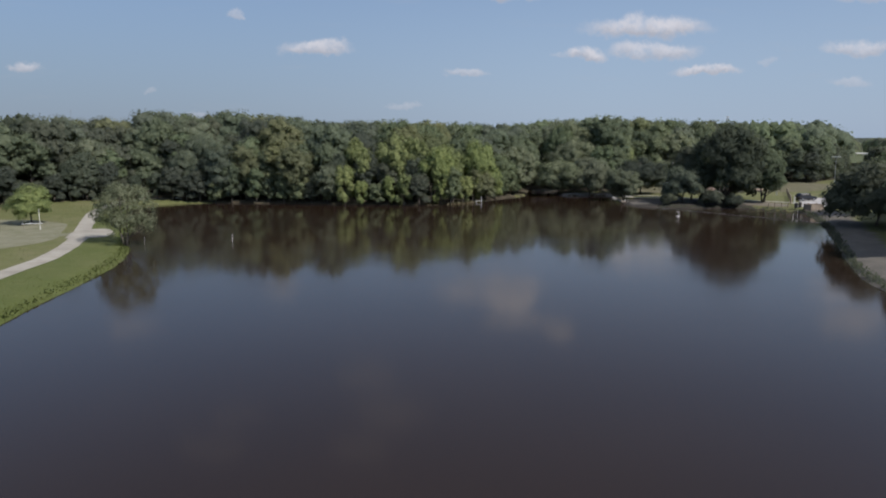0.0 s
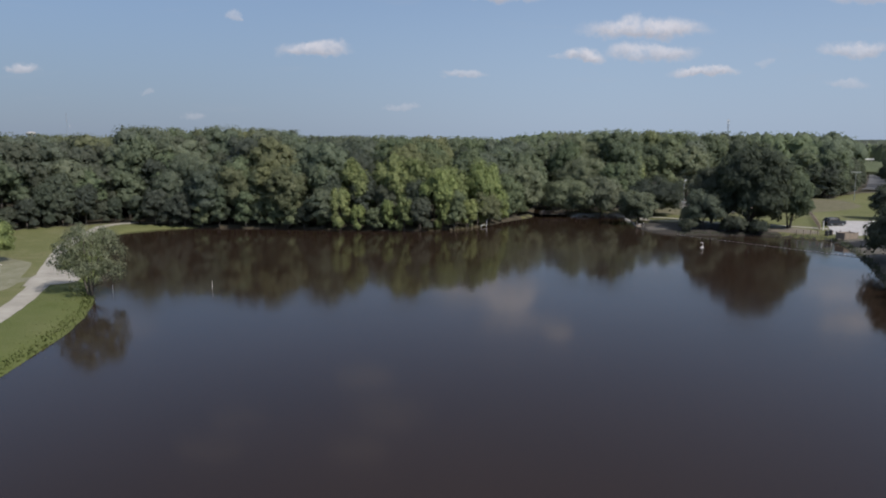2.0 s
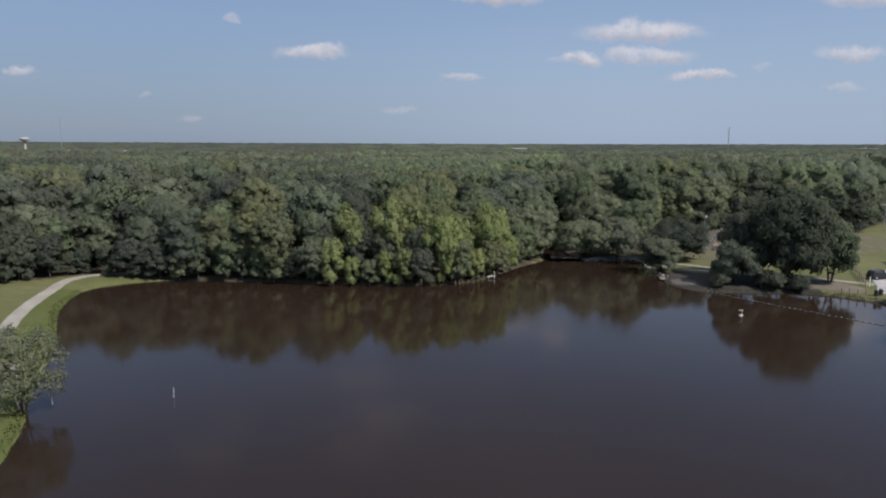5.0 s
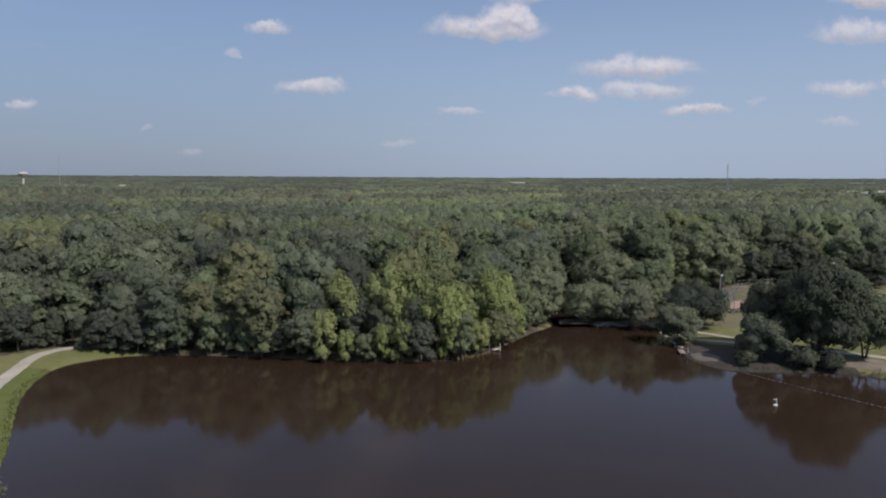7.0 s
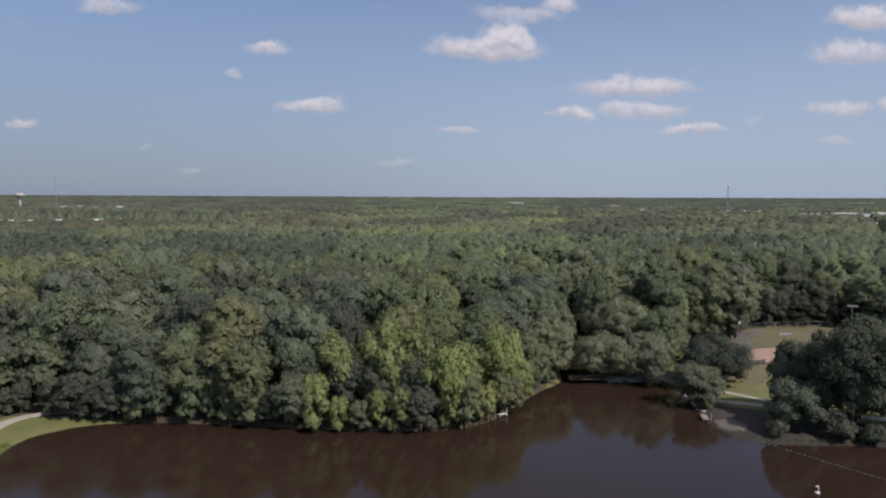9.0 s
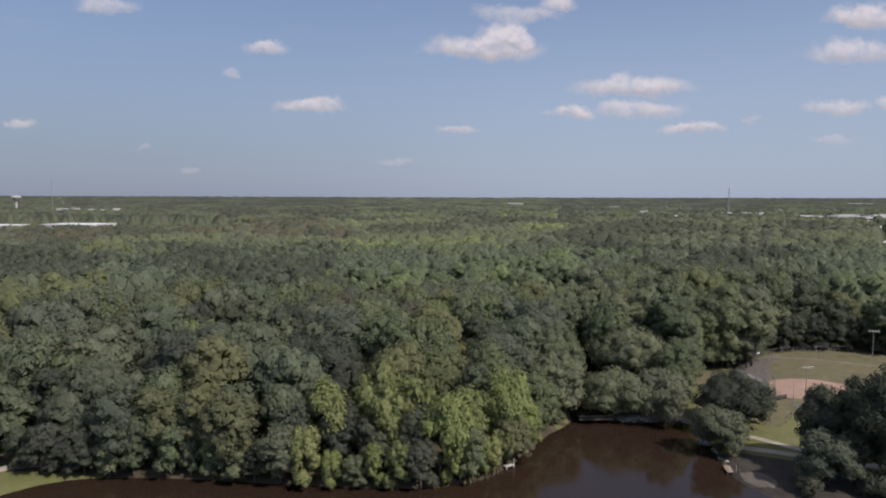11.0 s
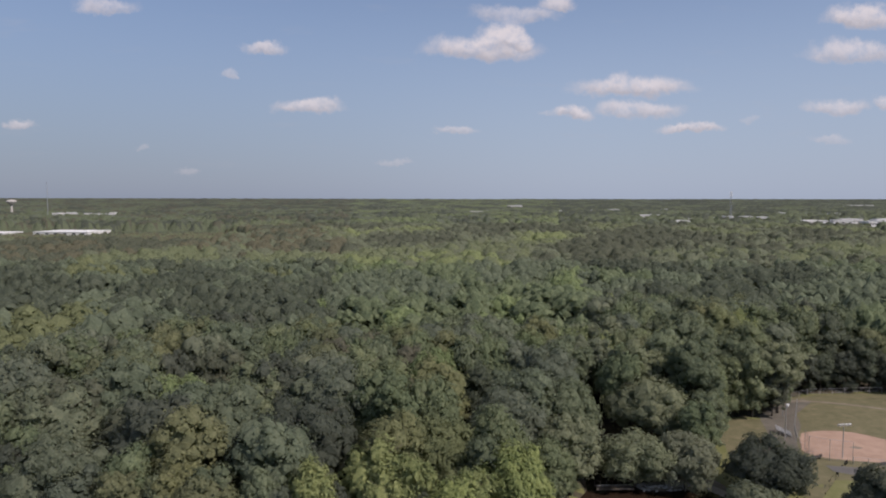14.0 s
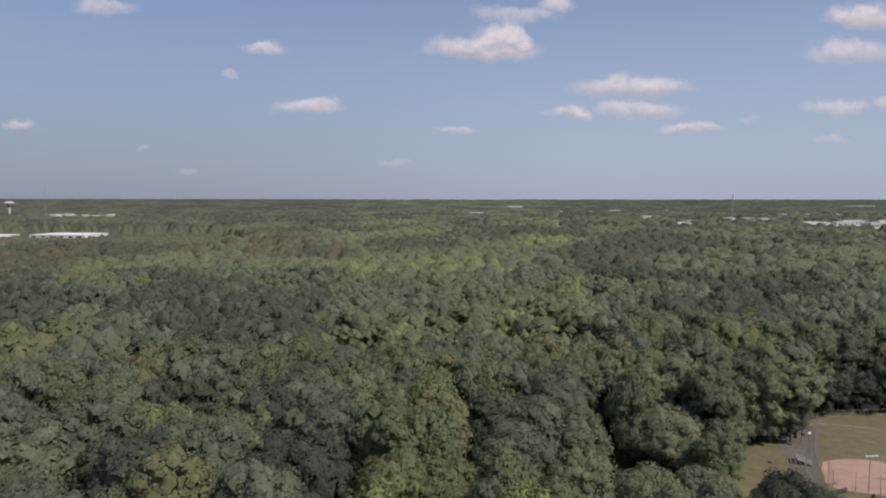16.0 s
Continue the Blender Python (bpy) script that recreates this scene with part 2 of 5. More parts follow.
M_GLASS = plain("dark_glass", (0.02, 0.022, 0.025), 0.08)
M_RUBBER = plain("rubber", (0.02, 0.02, 0.02), 0.85)
M_ROOF = plain("pale_roof", (0.66, 0.66, 0.65), 0.7, 0, 0.5, 0.12)
M_WALL = plain("building_wall", (0.58, 0.57, 0.55), 0.8, 0, 0.4, 0.15)
M_BRICK = plain("red_brown_wall", (0.30, 0.17, 0.13), 0.85, 0, 0.6, 0.2)
M_ASPHALT = gravel_mat("asphalt", (0.09, 0.09, 0.09), (0.13, 0.13, 0.13), (0.18, 0.18, 0.175))
M_DARKROOF = plain("dark_painted_slats", (0.055, 0.055, 0.055), 0.6, 0.2)
M_NET = plain("chain_link", (0.33, 0.34, 0.34), 0.5, 0.6)
M_LAMP = plain("lamp_glass", (0.80, 0.80, 0.78), 0.2)

# ---------------------------------------------------------------- helpers for meshes


def mesh_ob(name, verts, faces, mats, parent=None, label="", index=None, smooth=False):
    me = bpy.data.meshes.new(name)
    me.from_pydata([tuple(v) for v in verts], [], [tuple(f) for f in faces])
    for m in (mats if isinstance(mats, (list, tuple)) else [mats]):
        me.materials.append(m)
    if index is not None:
        me.polygons.foreach_set("material_index", index)
    if smooth:
        me.polygons.foreach_set("use_smooth", [True] * len(me.polygons))
    me.update()
    ob = new(name, me)
    ob.parent = parent
    return tagged(ob, label)


def part(name, bm, mat, parent=None, label="", smooth=False):
    me = bpy.data.meshes.new(name)
    bm.normal_update()
    bm.to_mesh(me)
    bm.free()
    me.materials.append(mat)
    if smooth:
        me.polygons.foreach_set("use_smooth", [True] * len(me.polygons))
    ob = new(name, me)
    ob.parent = parent
    return tagged(ob, label)


def box(bm, cx, cy, cz, sx, sy, sz, rz=0.0, bevel=0.0):
    """A box by centre and full size, turned by rz degrees, with softened edges."""
    made = bmesh.ops.create_cube(bm, size=1.0, matrix=pose(cx, cy, cz, 0, 0, rz) @ Matrix.Diagonal((sx, sy, sz, 1)))
    if bevel:
        edges = list({e for v in made["verts"] for e in v.link_edges})
        bmesh.ops.bevel(bm, geom=edges, offset=bevel, segments=2, affect="EDGES", profile=0.6)
    return bm


def rod(bm, a, b, r1, r2=None, seg=8):
    """A tapered round bar from a to b."""
    a, b = Vector(a), Vector(b)
    d = b - a
    m = Matrix.Translation((a + b) / 2) @ d.to_track_quat("Z", "Y").to_matrix().to_4x4()
    bmesh.ops.create_cone(bm, cap_ends=True, segments=seg, radius1=r1, radius2=r1 if r2 is None else r2, depth=d.length, matrix=m)
    return bm


def thing(name, label, category, group="", at=(0, 0, 0), rz=0.0):
    ob = new(name)
    ob.empty_display_size = 0.3
    ob.matrix_basis = pose(*at, 0, 0, rz)
    return tagged(ob, label, category, group)


def curve_through(points, step=1.0):
    """Points along a smooth line through the given ones."""
    p = [Vector((*q, 0)[:3]) for q in points]
    p = [2 * p[0] - p[1], *p, 2 * p[-1] - p[-2]]
    out = []
    for a, b, c, d in zip(p, p[1:], p[2:], p[3:]):
        k = max(1, int((c - b).length / step))
        for i in range(k):
            t = i / k
            out.append(0.5 * ((2 * b) + (c - a) * t + (2 * a - 5 * b + 4 * c - d) * t * t + (3 * b - a - 3 * c + d) * t ** 3))
    return out + [p[-2]]


# ---------------------------------------------------------------- ground and pond
WEST = [(-34, -110), (-29, -60), (-28, 0), (-30.5, 35), (-33, 55), (-35.4, 73), (-39.5, 85.5), (-43.5, 93), (-51, 110.7), (-62, 131.5), (-66, 146)]
NORTH = [(-63.4, 152), (-57, 156), (-43, 156.5), (-21.6, 154), (-4.4, 153), (4, 155.5), (9.6, 161.6), (19, 177), (24, 183.5), (25.5, 196), (29, 212), (32, 212), (31.5, 196), (34, 184.2)]
EAST = [(45.5, 184), (47.2, 177), (45, 163), (44.8, 156), (49.5, 148.3), (66.5, 147), (74, 142.3), (76, 136.5), (69, 116.5), (57, 90), (49.3, 73), (45.5, 61), (42, 30), (44, -40), (36, -110)]
SHORE = [(p.x, p.y) for p in curve_through(WEST + NORTH + EAST, 3.0)]
poly = np.array(SHORE)


def shore_distance(px, py):
    """Distance to the water's edge, negative over the pond."""
    px, py = np.asarray(px, float), np.asarray(py, float)
    best = np.full(px.shape, 1e9)
    inside = np.zeros(px.shape, bool)
    for (ax, ay), (bx, by) in zip(poly, np.roll(poly, -1, axis=0)):
        dx, dy = bx - ax, by - ay
        t = np.clip(((px - ax) * dx + (py - ay) * dy) / (dx * dx + dy * dy + 1e-9), 0, 1)
        best = np.minimum(best, np.hypot(px - ax - t * dx, py - ay - t * dy))
        cross = ((ay > py) != (by > py)) & (px < (bx - ax) * (py - ay) / ((by - ay) if by != ay else 1e-9) + ax)
        inside ^= cross
    return np.where(inside, -best, best)


def land_height(px, py):
    d = shore_distance(px, py)
    bank = np.where(d < 0, np.maximum(-1.6, d * 0.45), 0.55 * (1 - np.exp(-np.maximum(d, 0) / 0.9)) + 0.55 * (1 - np.exp(-np.maximum(d, 0) / 9.0)))
    far = np.hypot(px, py)
    bank = bank + np.where(d > 0, np.minimum(d * 0.05, 1) * (0.10 * np.sin(px * 0.21 + 1) * np.cos(py * 0.17) + 0.12 * np.sin(px * 0.05 + py * 0.07)), 0)
    return bank + 33.0 * np.clip((far - 2200) / 2700, 0, 1) ** 1.4


def forest_south(x):
    """The forest's southern edge, by x."""
    xs = [-400, -160, -105, -92, -84, -71, -60, -43, -21, -4, 4, 10, 19, 25, 35, 49, 53, 59, 62, 78, 85, 92, 113, 128, 140, 160, 400]
    ys = [60, 84, 116, 132, 148, 158.5, 156.8, 157, 154.6, 153.5, 156, 162.5, 177.5, 188, 190, 191, 202, 218, 222, 222, 236, 240, 242, 232, 250, 262, 300]
    return np.interp(x, xs, ys)


def grid_axis(lo, hi, step, end_lo, end_hi, n=16):
    mid = np.arange(lo, hi + step, step)
    g = np.geomspace(1, 40, n) - 1
    g = g / g[-1]
    return np.concatenate([(lo - g[1:] * (lo - end_lo))[::-1], mid, mid[-1] + g[1:] * (end_hi - mid[-1])])


gx, gy = grid_axis(-130, 160, 1.6, -5200, 5200), grid_axis(-120, 262, 1.6, -5200, 5200)
X, Y = np.meshgrid(gx, gy)
Z = land_height(X.ravel(), Y.ravel()).reshape(X.shape)
nx, ny = len(gx), len(gy)
idx = np.arange(nx * ny).reshape(ny, nx)
quads = np.stack([idx[:-1, :-1], idx[:-1, 1:], idx[1:, 1:], idx[1:, :-1]], -1).reshape(-1, 4)
cx, cy = (X[:-1, :-1] + X[1:, 1:]).ravel() / 2, (Y[:-1, :-1] + Y[1:, 1:]).ravel() / 2
sd = shore_distance(cx, cy)
wooded = (cy > forest_south(cx) - 0.5) & (sd > 0)
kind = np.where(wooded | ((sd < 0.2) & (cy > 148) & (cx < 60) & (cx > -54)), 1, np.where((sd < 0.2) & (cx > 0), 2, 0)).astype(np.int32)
trail_x = np.interp(cy, [30, 52, 66, 76, 90, 105.8, 126, 144], [-40, -41, -42.5, -44.2, -48.9, -56.2, -65.2, -70.5])
kind[(kind == 0) & (cx < -26) & (cx > trail_x) & (cy > -60) & (cy < 146)] = 3
# widens the soil by the ramp, with the bank's shade in its colour
kind[(kind == 0) & (cx > 43) & (cx < 70) & (cy > 140) & (cy < 166) & (sd < 2.2)] = 2
# east bank strip: tree shade put into the ground as a darker gravel
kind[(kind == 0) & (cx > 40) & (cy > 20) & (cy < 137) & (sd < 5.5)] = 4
ground = mesh_ob("ground", np.stack([X.ravel(), Y.ravel(), Z.ravel()], -1), quads, [M_GRASS, M_FLOOR, M_SHADED_MUD, M_BANK, M_TRACK], index=kind, smooth=True)
tagged(ground, "mown grass, bare banks and leaf-covered forest floor", "ground", kind="structure")

pond = bmesh.new()
bmesh.ops.create_grid(pond, x_segments=8, y_segments=8, size=0.5, matrix=pose(5, 55, 0) @ Matrix.Diagonal((175, 350, 1, 1)))
tagged(part("water", pond, M_WATER), "still dark brown pond reflecting trees and sky", "water", kind="structure")


def ribbon(name, points, width, mat, label, category="path", lift=0.03):
    """A strip of ground cover that follows the land."""
    line = curve_through(points, 1.0)
    vs, fs = [], []
    for i, p in enumerate(line):
        q, r = line[max(0, i - 1)], line[min(len(line) - 1, i + 1)]
        d = Vector((r.x - q.x, r.y - q.y, 0)).normalized()
        side = Vector((-d.y, d.x, 0))
        for k in (-1, -0.5, 0, 0.5, 1):
            w = width * 0.5 * k * (1 + 0.14 * noise.noise(Vector((p.x * 0.4, p.y * 0.4, k))))
            vs.append((p.x + side.x * w, p.y + side.y * w))
    arr = np.array(vs)
    h = land_height(arr[:, 0], arr[:, 1]) + lift
    for i in range(len(line) - 1):
        for k in range(4):
            a = i * 5 + k
            fs.append((a, a + 5, a + 6, a + 1))
    ob = mesh_ob(name, np.column_stack([arr, h]), fs, mat, smooth=True)
    return tagged(ob, label, category, kind="structure")


def patch(name, corners, mat, label, category="ground", lift=0.03, step=1.5):
    """An area of ground cover with an uneven edge, laid on the land."""
    ring = [p for p in curve_through(corners + [corners[0]], step)][:-1]
    c = sum(ring, Vector()) / len(ring)
    vs, fs, n, rings = [(c.x, c.y)], [], len(ring), 10
    for r in range(1, rings + 1):
        for p in ring:
            k = r / rings * (1 + (0.03 * noise.noise(Vector((p.x * 0.3, p.y * 0.3, 0))) if r == rings else 0))
            vs.append((c.x + (p.x - c.x) * k, c.y + (p.y - c.y) * k))
    for i in range(n):
        j = (i + 1) % n
        fs.append((0, 1 + i, 1 + j))
        for r in range(rings - 1):
            fs.append((1 + r * n + i, 1 + (r + 1) * n + i, 1 + (r + 1) * n + j, 1 + r * n + j))
    arr = np.array(vs)
    ob = mesh_ob(name, np.column_stack([arr, land_height(arr[:, 0], arr[:, 1]) + lift]), fs, mat, smooth=True)
    return tagged(ob, label, category, kind="structure")


ribbon("path", [(-45, -112), (-40.5, -60), (-38.5, 0), (-40, 30), (-41, 52), (-42.5, 66), (-44.2, 76), (-48.9, 90), (-56.2, 105.8), (-65.2, 126), (-70.5, 144), (-72, 153), (-69, 158), (-62, 160.5)], 2.3, M_PATH, "pale gravel footpath along the grassy pond bank")
ribbon("path", [(-51.5, 96.5), (-54.2, 93), (-54.8, 87), (-54.4, 80), (-54.0, 64), (-52, 40), (-49, 0), (-51, -60), (-55, -112)], 3.2, M_WORN, "broad worn track beside the gravel path", lift=0.02)
patch("path", [(-50.9, 90.3), (-53.8, 98.5), (-51.2, 102.5), (-48.0, 98.5), (-46.4, 94.6), (-47.6, 91.6)], M_PATH, "short broad gravel spur to the water", "path", lift=0.045)
patch("worn_grass", [(-59.8, 107), (-54.5, 96), (-51.8, 89), (-52.5, 80), (-57, 76), (-64, 86), (-74, 98), (-80, 110), (-70, 112.8)], M_WORN, "worn dry patch of lawn", "lawn", lift=0.014)
ribbon("path", [(33, 184.8), (38, 185), (44.5, 185.5), (49, 177), (49.5, 169), (55, 165.5), (63, 161), (70, 158.5), (77, 155), (82, 151)], 2.0, M_PATH, "pale gravel footpath under the park trees")
ribbon("path", [(49.5, 176), (53.5, 173.5), (58, 168.5), (63, 162)], 1.6, M_PATH, "pale footpath crossing the lawn", lift=0.045)
# darker than the other footpaths: the bank's shade is in its colour
ribbon("path", [(78, 139), (76, 125), (67, 106), (61.5, 92), (57, 79.5), (52, 60), (48.5, 30), (50, -40), (46, -112)], 2.0, M_TRACK, "worn dirt path along the shaded bank, toned dark for that shade")
patch("parking_lot", [(78, 144.5), (82, 150), (88, 163.5), (98, 167), (118, 160), (112, 140), (92, 136)], M_LOT, "pale gravel parking lot", "parking lot")
patch("bare_bank", [(68.5, 148.8), (71, 147.8), (75, 145), (78, 146.5), (77, 152), (72, 154), (68.5, 151.5)], M_DIRT, "bare trodden bank below the willow", lift=0.02)
patch("bare_bank", [(44.3, 163.5), (44.2, 156), (49.2, 147.4), (62.5, 146.2), (69, 146.0), (70.5, 152), (66, 157.5), (56, 161.5), (48.5, 165.5)], M_SHADED_MUD, "dark damp soil beside the boat ramp, darkened further for shade", lift=0.018)
patch("sandy_bank", [(31.5, 184.6), (36, 183.6), (44, 183.6), (47, 179), (48.5, 184), (46, 188), (38, 188.5), (32.5, 188)], M_DIRT, "pale sandy bank under the park trees", lift=0.016)
patch("outfield", [(61.5, 220), (77, 220.5), (85, 234), (91, 237.5), (113, 239.5), (126, 228), (119, 202), (99, 187), (82, 184.5), (68, 186), (62, 178), (56, 186), (54.5, 196), (57.5, 209)], M_FIELD, "dry olive-brown sports field grass", "lawn", lift=0.012, step=3.0)
patch("infield", [(75.4, 210), (79.5, 211.5), (86.5, 210.6), (93, 204), (95, 197), (91, 193.4), (80, 194.4), (73, 196.6), (70.6, 199), (71.5, 203)], M_CLAY, "tan clay softball infield", "infield", lift=0.05)
patch("bare_dirt", [(72, 222), (80, 230), (86, 234.5), (90, 233), (82, 224), (78, 215), (72, 205), (69, 198), (66, 200), (69, 212)], M_TRACK, "worn dirt along the field fence", lift=0.02)
ribbon("warning_track", [(84, 232.5), (90, 233), (100, 229), (112, 222), (124, 214)], 1.3, M_DIRT, "pale worn track across the outfield", lift=0.035)

# ---------------------------------------------------------------- trees
rng = np.random.default_rng(7)


def heart_faces():
    """Four-cornered faces of a small rounded solid, open below."""
    out = []
    for ax in range(3):
        for s1 in (-1, 1):
            for s2 in (-1, 1):
                b, c = (ax + 1) % 3, (ax + 2) % 3
                v = np.zeros((4, 3))
                v[0, b] = 2 * s1
                v[2, c] = 2 * s2
                v[1, ax], v[1, b], v[1, c] = 1, s1, s2
                v[3, ax], v[3, b], v[3, c] = -1, s1, s2
                if v[:, 2].mean() > -0.6:
                    out.append(v if s1 * s2 > 0 else v[::-1])
    return np.array(out) * 0.45


HEART = heart_faces()


def crown_cards(r, height, width, base, domes, cards, size, hang=0.0, airy=0.0, plume=0.0, stray=0.42, solid=True, lift=0.1, clumps=(9, 14)):
    """A crown as domes on the limbs, clumps on the domes and bent four-cornered leaf sprays on the clumps."""
    deep = height - base
    cs, ax = [(r.uniform(-0.05, 0.05) * width, r.uniform(-0.05, 0.05) * width, base + deep * 0.60)], []
    ax.append((width * r.uniform(0.28, 0.34), deep * r.uniform(0.30, 0.36)))
    for i in range(domes):
        f = (i + r.uniform(0.0, 1.0)) / domes
        a = i * 2.399 + r.uniform(-0.5, 0.5)
        rad = width * r.uniform(0.15, 0.25)
        ring = (width / 2 - rad) * (1.0 - 0.28 * f ** 2) * r.uniform(0.75, 1.0)
        tall = min(deep * 0.28, rad * r.uniform(0.95, 1.35)) * (1 + 0.2 * plume)
        z = base + tall * 0.8 + (deep - 1.85 * tall) * (0.05 + 0.93 * f) * r.uniform(0.88, 1.04)
        cs.append((ring * math.cos(a), ring * math.sin(a), z))
        ax.append((rad, tall))
    cs, ax = np.array(cs), np.array([(x, x, z) for x, z in ax])
    kc, kr, kd = [], [], []
    for i in range(len(cs)):
        m = int(r.integers(*clumps))
        dz = np.linspace(0.97, -0.5, m)
        turn = np.arange(m) * 2.399 + r.uniform(0, 6.283)
        d = np.stack([np.sqrt(1 - dz ** 2) * np.cos(turn), np.sqrt(1 - dz ** 2) * np.sin(turn), dz], 1) + r.normal(size=(m, 3)) * 0.22
        d /= np.linalg.norm(d, axis=1)[:, None]
        p = cs[i] + d * ax[i] * r.uniform(0.62, 0.90, (m, 1))
        gap = np.linalg.norm((p[:, None] - cs[None]) / ax[None], axis=2)
        gap[:, i] = 9
        ok = gap.min(1) > 0.70
        kc.append(p[ok])
        kr.append(ax[i][0] * r.uniform(0.30, 0.56, int(ok.sum())) * (13 / m) ** 0.4)
        kd.append(d[ok])
    kc, kr, kd = np.concatenate(kc), np.concatenate(kr), np.concatenate(kd)
    tall = 1.0 + 1.1 * plume * r.uniform(0.5, 1.2, len(kr))
    total = cards * 3
    pick = r.choice(len(kr), total, p=kr ** 1.7 / (kr ** 1.7).sum())
    d = r.normal(size=(total, 3)) + 0.55 * kd[pick]
    d /= np.linalg.norm(d, axis=1)[:, None]
    keep = d[:, 2] > r.uniform(-1.1, 0.1, total)
    pick, d = pick[keep], d[keep]
    stretch = np.stack([np.ones(len(kr)), np.ones(len(kr)), tall], 1)
    reach = 1.0 - airy + (0.28 + airy) * r.uniform(0, 1, len(pick)) ** 1.5
    p = kc[pick] + d * (kr[pick] * reach)[:, None] * stretch[pick]
    gap = np.linalg.norm((p[:, None, :] - kc[None]) / stretch[None], axis=2) / kr[None]
    gap[np.arange(len(pick)), pick] = 9
    ok = gap.min(1) > 0.66
    p, d, pick = p[ok][:cards], d[ok][:cards], pick[ok][:cards]
    whole = p - np.array([0, 0, base + deep * 0.3])
    whole[:, 2] *= width / max(deep, 1)
    whole /= np.linalg.norm(whole, axis=1)[:, None] + 1e-6
    n = 0.8 * d + 0.35 * whole + r.normal(size=p.shape) * stray + np.array([0, 0, 0.15])
    n /= np.linalg.norm(n, axis=1)[:, None]
    up = r.normal(size=p.shape) * (1 - 0.6 * plume) + np.array([0, 0, -2.0 * hang + 1.6 * plume])
    u = np.cross(n, up)
    u /= np.linalg.norm(u, axis=1)[:, None]
    v = np.cross(n, u)
    s = (size * r.uniform(0.45, 1.25, len(p)))[:, None]
    long = 1.0 + hang * 1.2 + plume * 1.1
    q = np.stack([p - u * s * 0.60, p - v * s * long * 0.78 - n * s * 0.22, p + u * s * 0.55 + n * s * 0.1, p + v * s * long * 0.75 - n * s * 0.18], 1)
    q[:, :, 2] = np.maximum(q[:, :, 2], base * 0.5)
    mid = np.concatenate([cs, kc]) if solid else np.zeros((0, 3))
    girths = np.concatenate([ax * 0.92, kr[:, None] * stretch * r.uniform(0.85, 1.1, (len(kr), 3))])[:len(mid)]
    hearts = np.empty((len(mid), len(HEART), 4, 3))
    for i in range(len(mid)):
        t, tip = r.uniform(0, 6.283), r.uniform(-0.35, 0.35)
        c, sn = math.cos(t), math.sin(t)
        hearts[i] = HEART @ np.array([[1, 0, tip], [0, 1, 0], [-tip, 0, 1]]) @ np.array([[c, sn, 0], [-sn, c, 0], [0, 0, 1]]) * girths[i] + mid[i]
    ball = hearts - mid[:, None, None, :] + np.array([0, 0, 1e-3])
    ball /= np.linalg.norm(ball, axis=3)[..., None]
    if solid:
        ball[len(cs):] += 0.45 * kd[:, None, None, :]
    ball = ball + np.array([0, 0, 0.10 + lift])
    q = np.concatenate([q, hearts.reshape(-1, 4, 3)])
    q[..., 2] = base + (q[..., 2] - base) * deep / (q[..., 2].max() - base)
    q[..., 2] = np.maximum(q[..., 2], base * 0.5)
    spread = np.quantile(np.hypot(q[..., 0], q[..., 1]), 0.985)
    q[..., :2] *= width / 2 / spread
    soft = 0.50 * d + 0.42 * kd[pick] + 0.38 * whole + np.array([0, 0, 0.10 + lift])
    soft = np.repeat(soft[:, None, :], 4, 1)
    soft = np.concatenate([soft, ball.reshape(-1, 4, 3)])
    soft /= np.linalg.norm(soft, axis=2)[:, :, None]
    return q, soft


def cards_mesh(name, q, mat):
    q, soft = q
    face = np.cross(q[:, 2] - q[:, 0], q[:, 3] - q[:, 1])
    face /= np.linalg.norm(face, axis=1)[:, None] + 1e-9
    back = (face * soft.mean(1)).sum(1) < 0
    q[back], soft[back] = q[back][:, ::-1], soft[back][:, ::-1]
    face[back] *= -1
    soft = soft + 0.45 * face[:, None, :]
    me = bpy.data.meshes.new(name)
    n = len(q)
    me.vertices.add(n * 4)
    me.vertices.foreach_set("co", q.astype(np.float32).ravel())
    me.loops.add(n * 4)
    me.loops.foreach_set("vertex_index", np.arange(n * 4, dtype=np.int32))
    me.polygons.add(n)
    me.polygons.foreach_set("loop_start", np.arange(0, n * 4, 4, dtype=np.int32))
    for m in (mat if isinstance(mat, list) else [mat]):
        me.materials.append(m)
    me.update(calc_edges=True)
    me.polygons.foreach_set("use_smooth", np.ones(n, bool))
    me.normals_split_custom_set(soft.reshape(-1, 3))
    return me


def trunk_bm(r, height, width, base, girth, stems=1):
    bm = bmesh.new()
    for k in range(stems):
        a = 6.283 * k / stems + r.uniform(0, 1)
        lean = (0.0 if stems == 1 else 0.22) * width
        foot = Vector((0.18 * math.cos(a), 0.18 * math.sin(a), -0.35)) if stems > 1 else Vector((0, 0, -0.35))
        p, rad = foot, girth
        for j in range(1, 5):
            f = j / 4
            q = Vector((lean * f * math.cos(a) + r.uniform(-0.02, 0.02) * width, lean * f * math.sin(a) + r.uniform(-0.02, 0.02) * width, 0.82 * height * f))
            rod(bm, p, q, rad, rad * 0.72, 7)
            if j >= 2 or stems > 1:
                for _ in range(2):
                    b = r.uniform(0, 6.283)
                    e = p.lerp(q, 0.6) + Vector((math.cos(b) * width * 0.3, math.sin(b) * width * 0.3, height * 0.13))
                    rod(bm, p.lerp(q, 0.6), e, rad * 0.4, rad * 0.12, 5)
            p, rad = q, rad * 0.72
    return bm


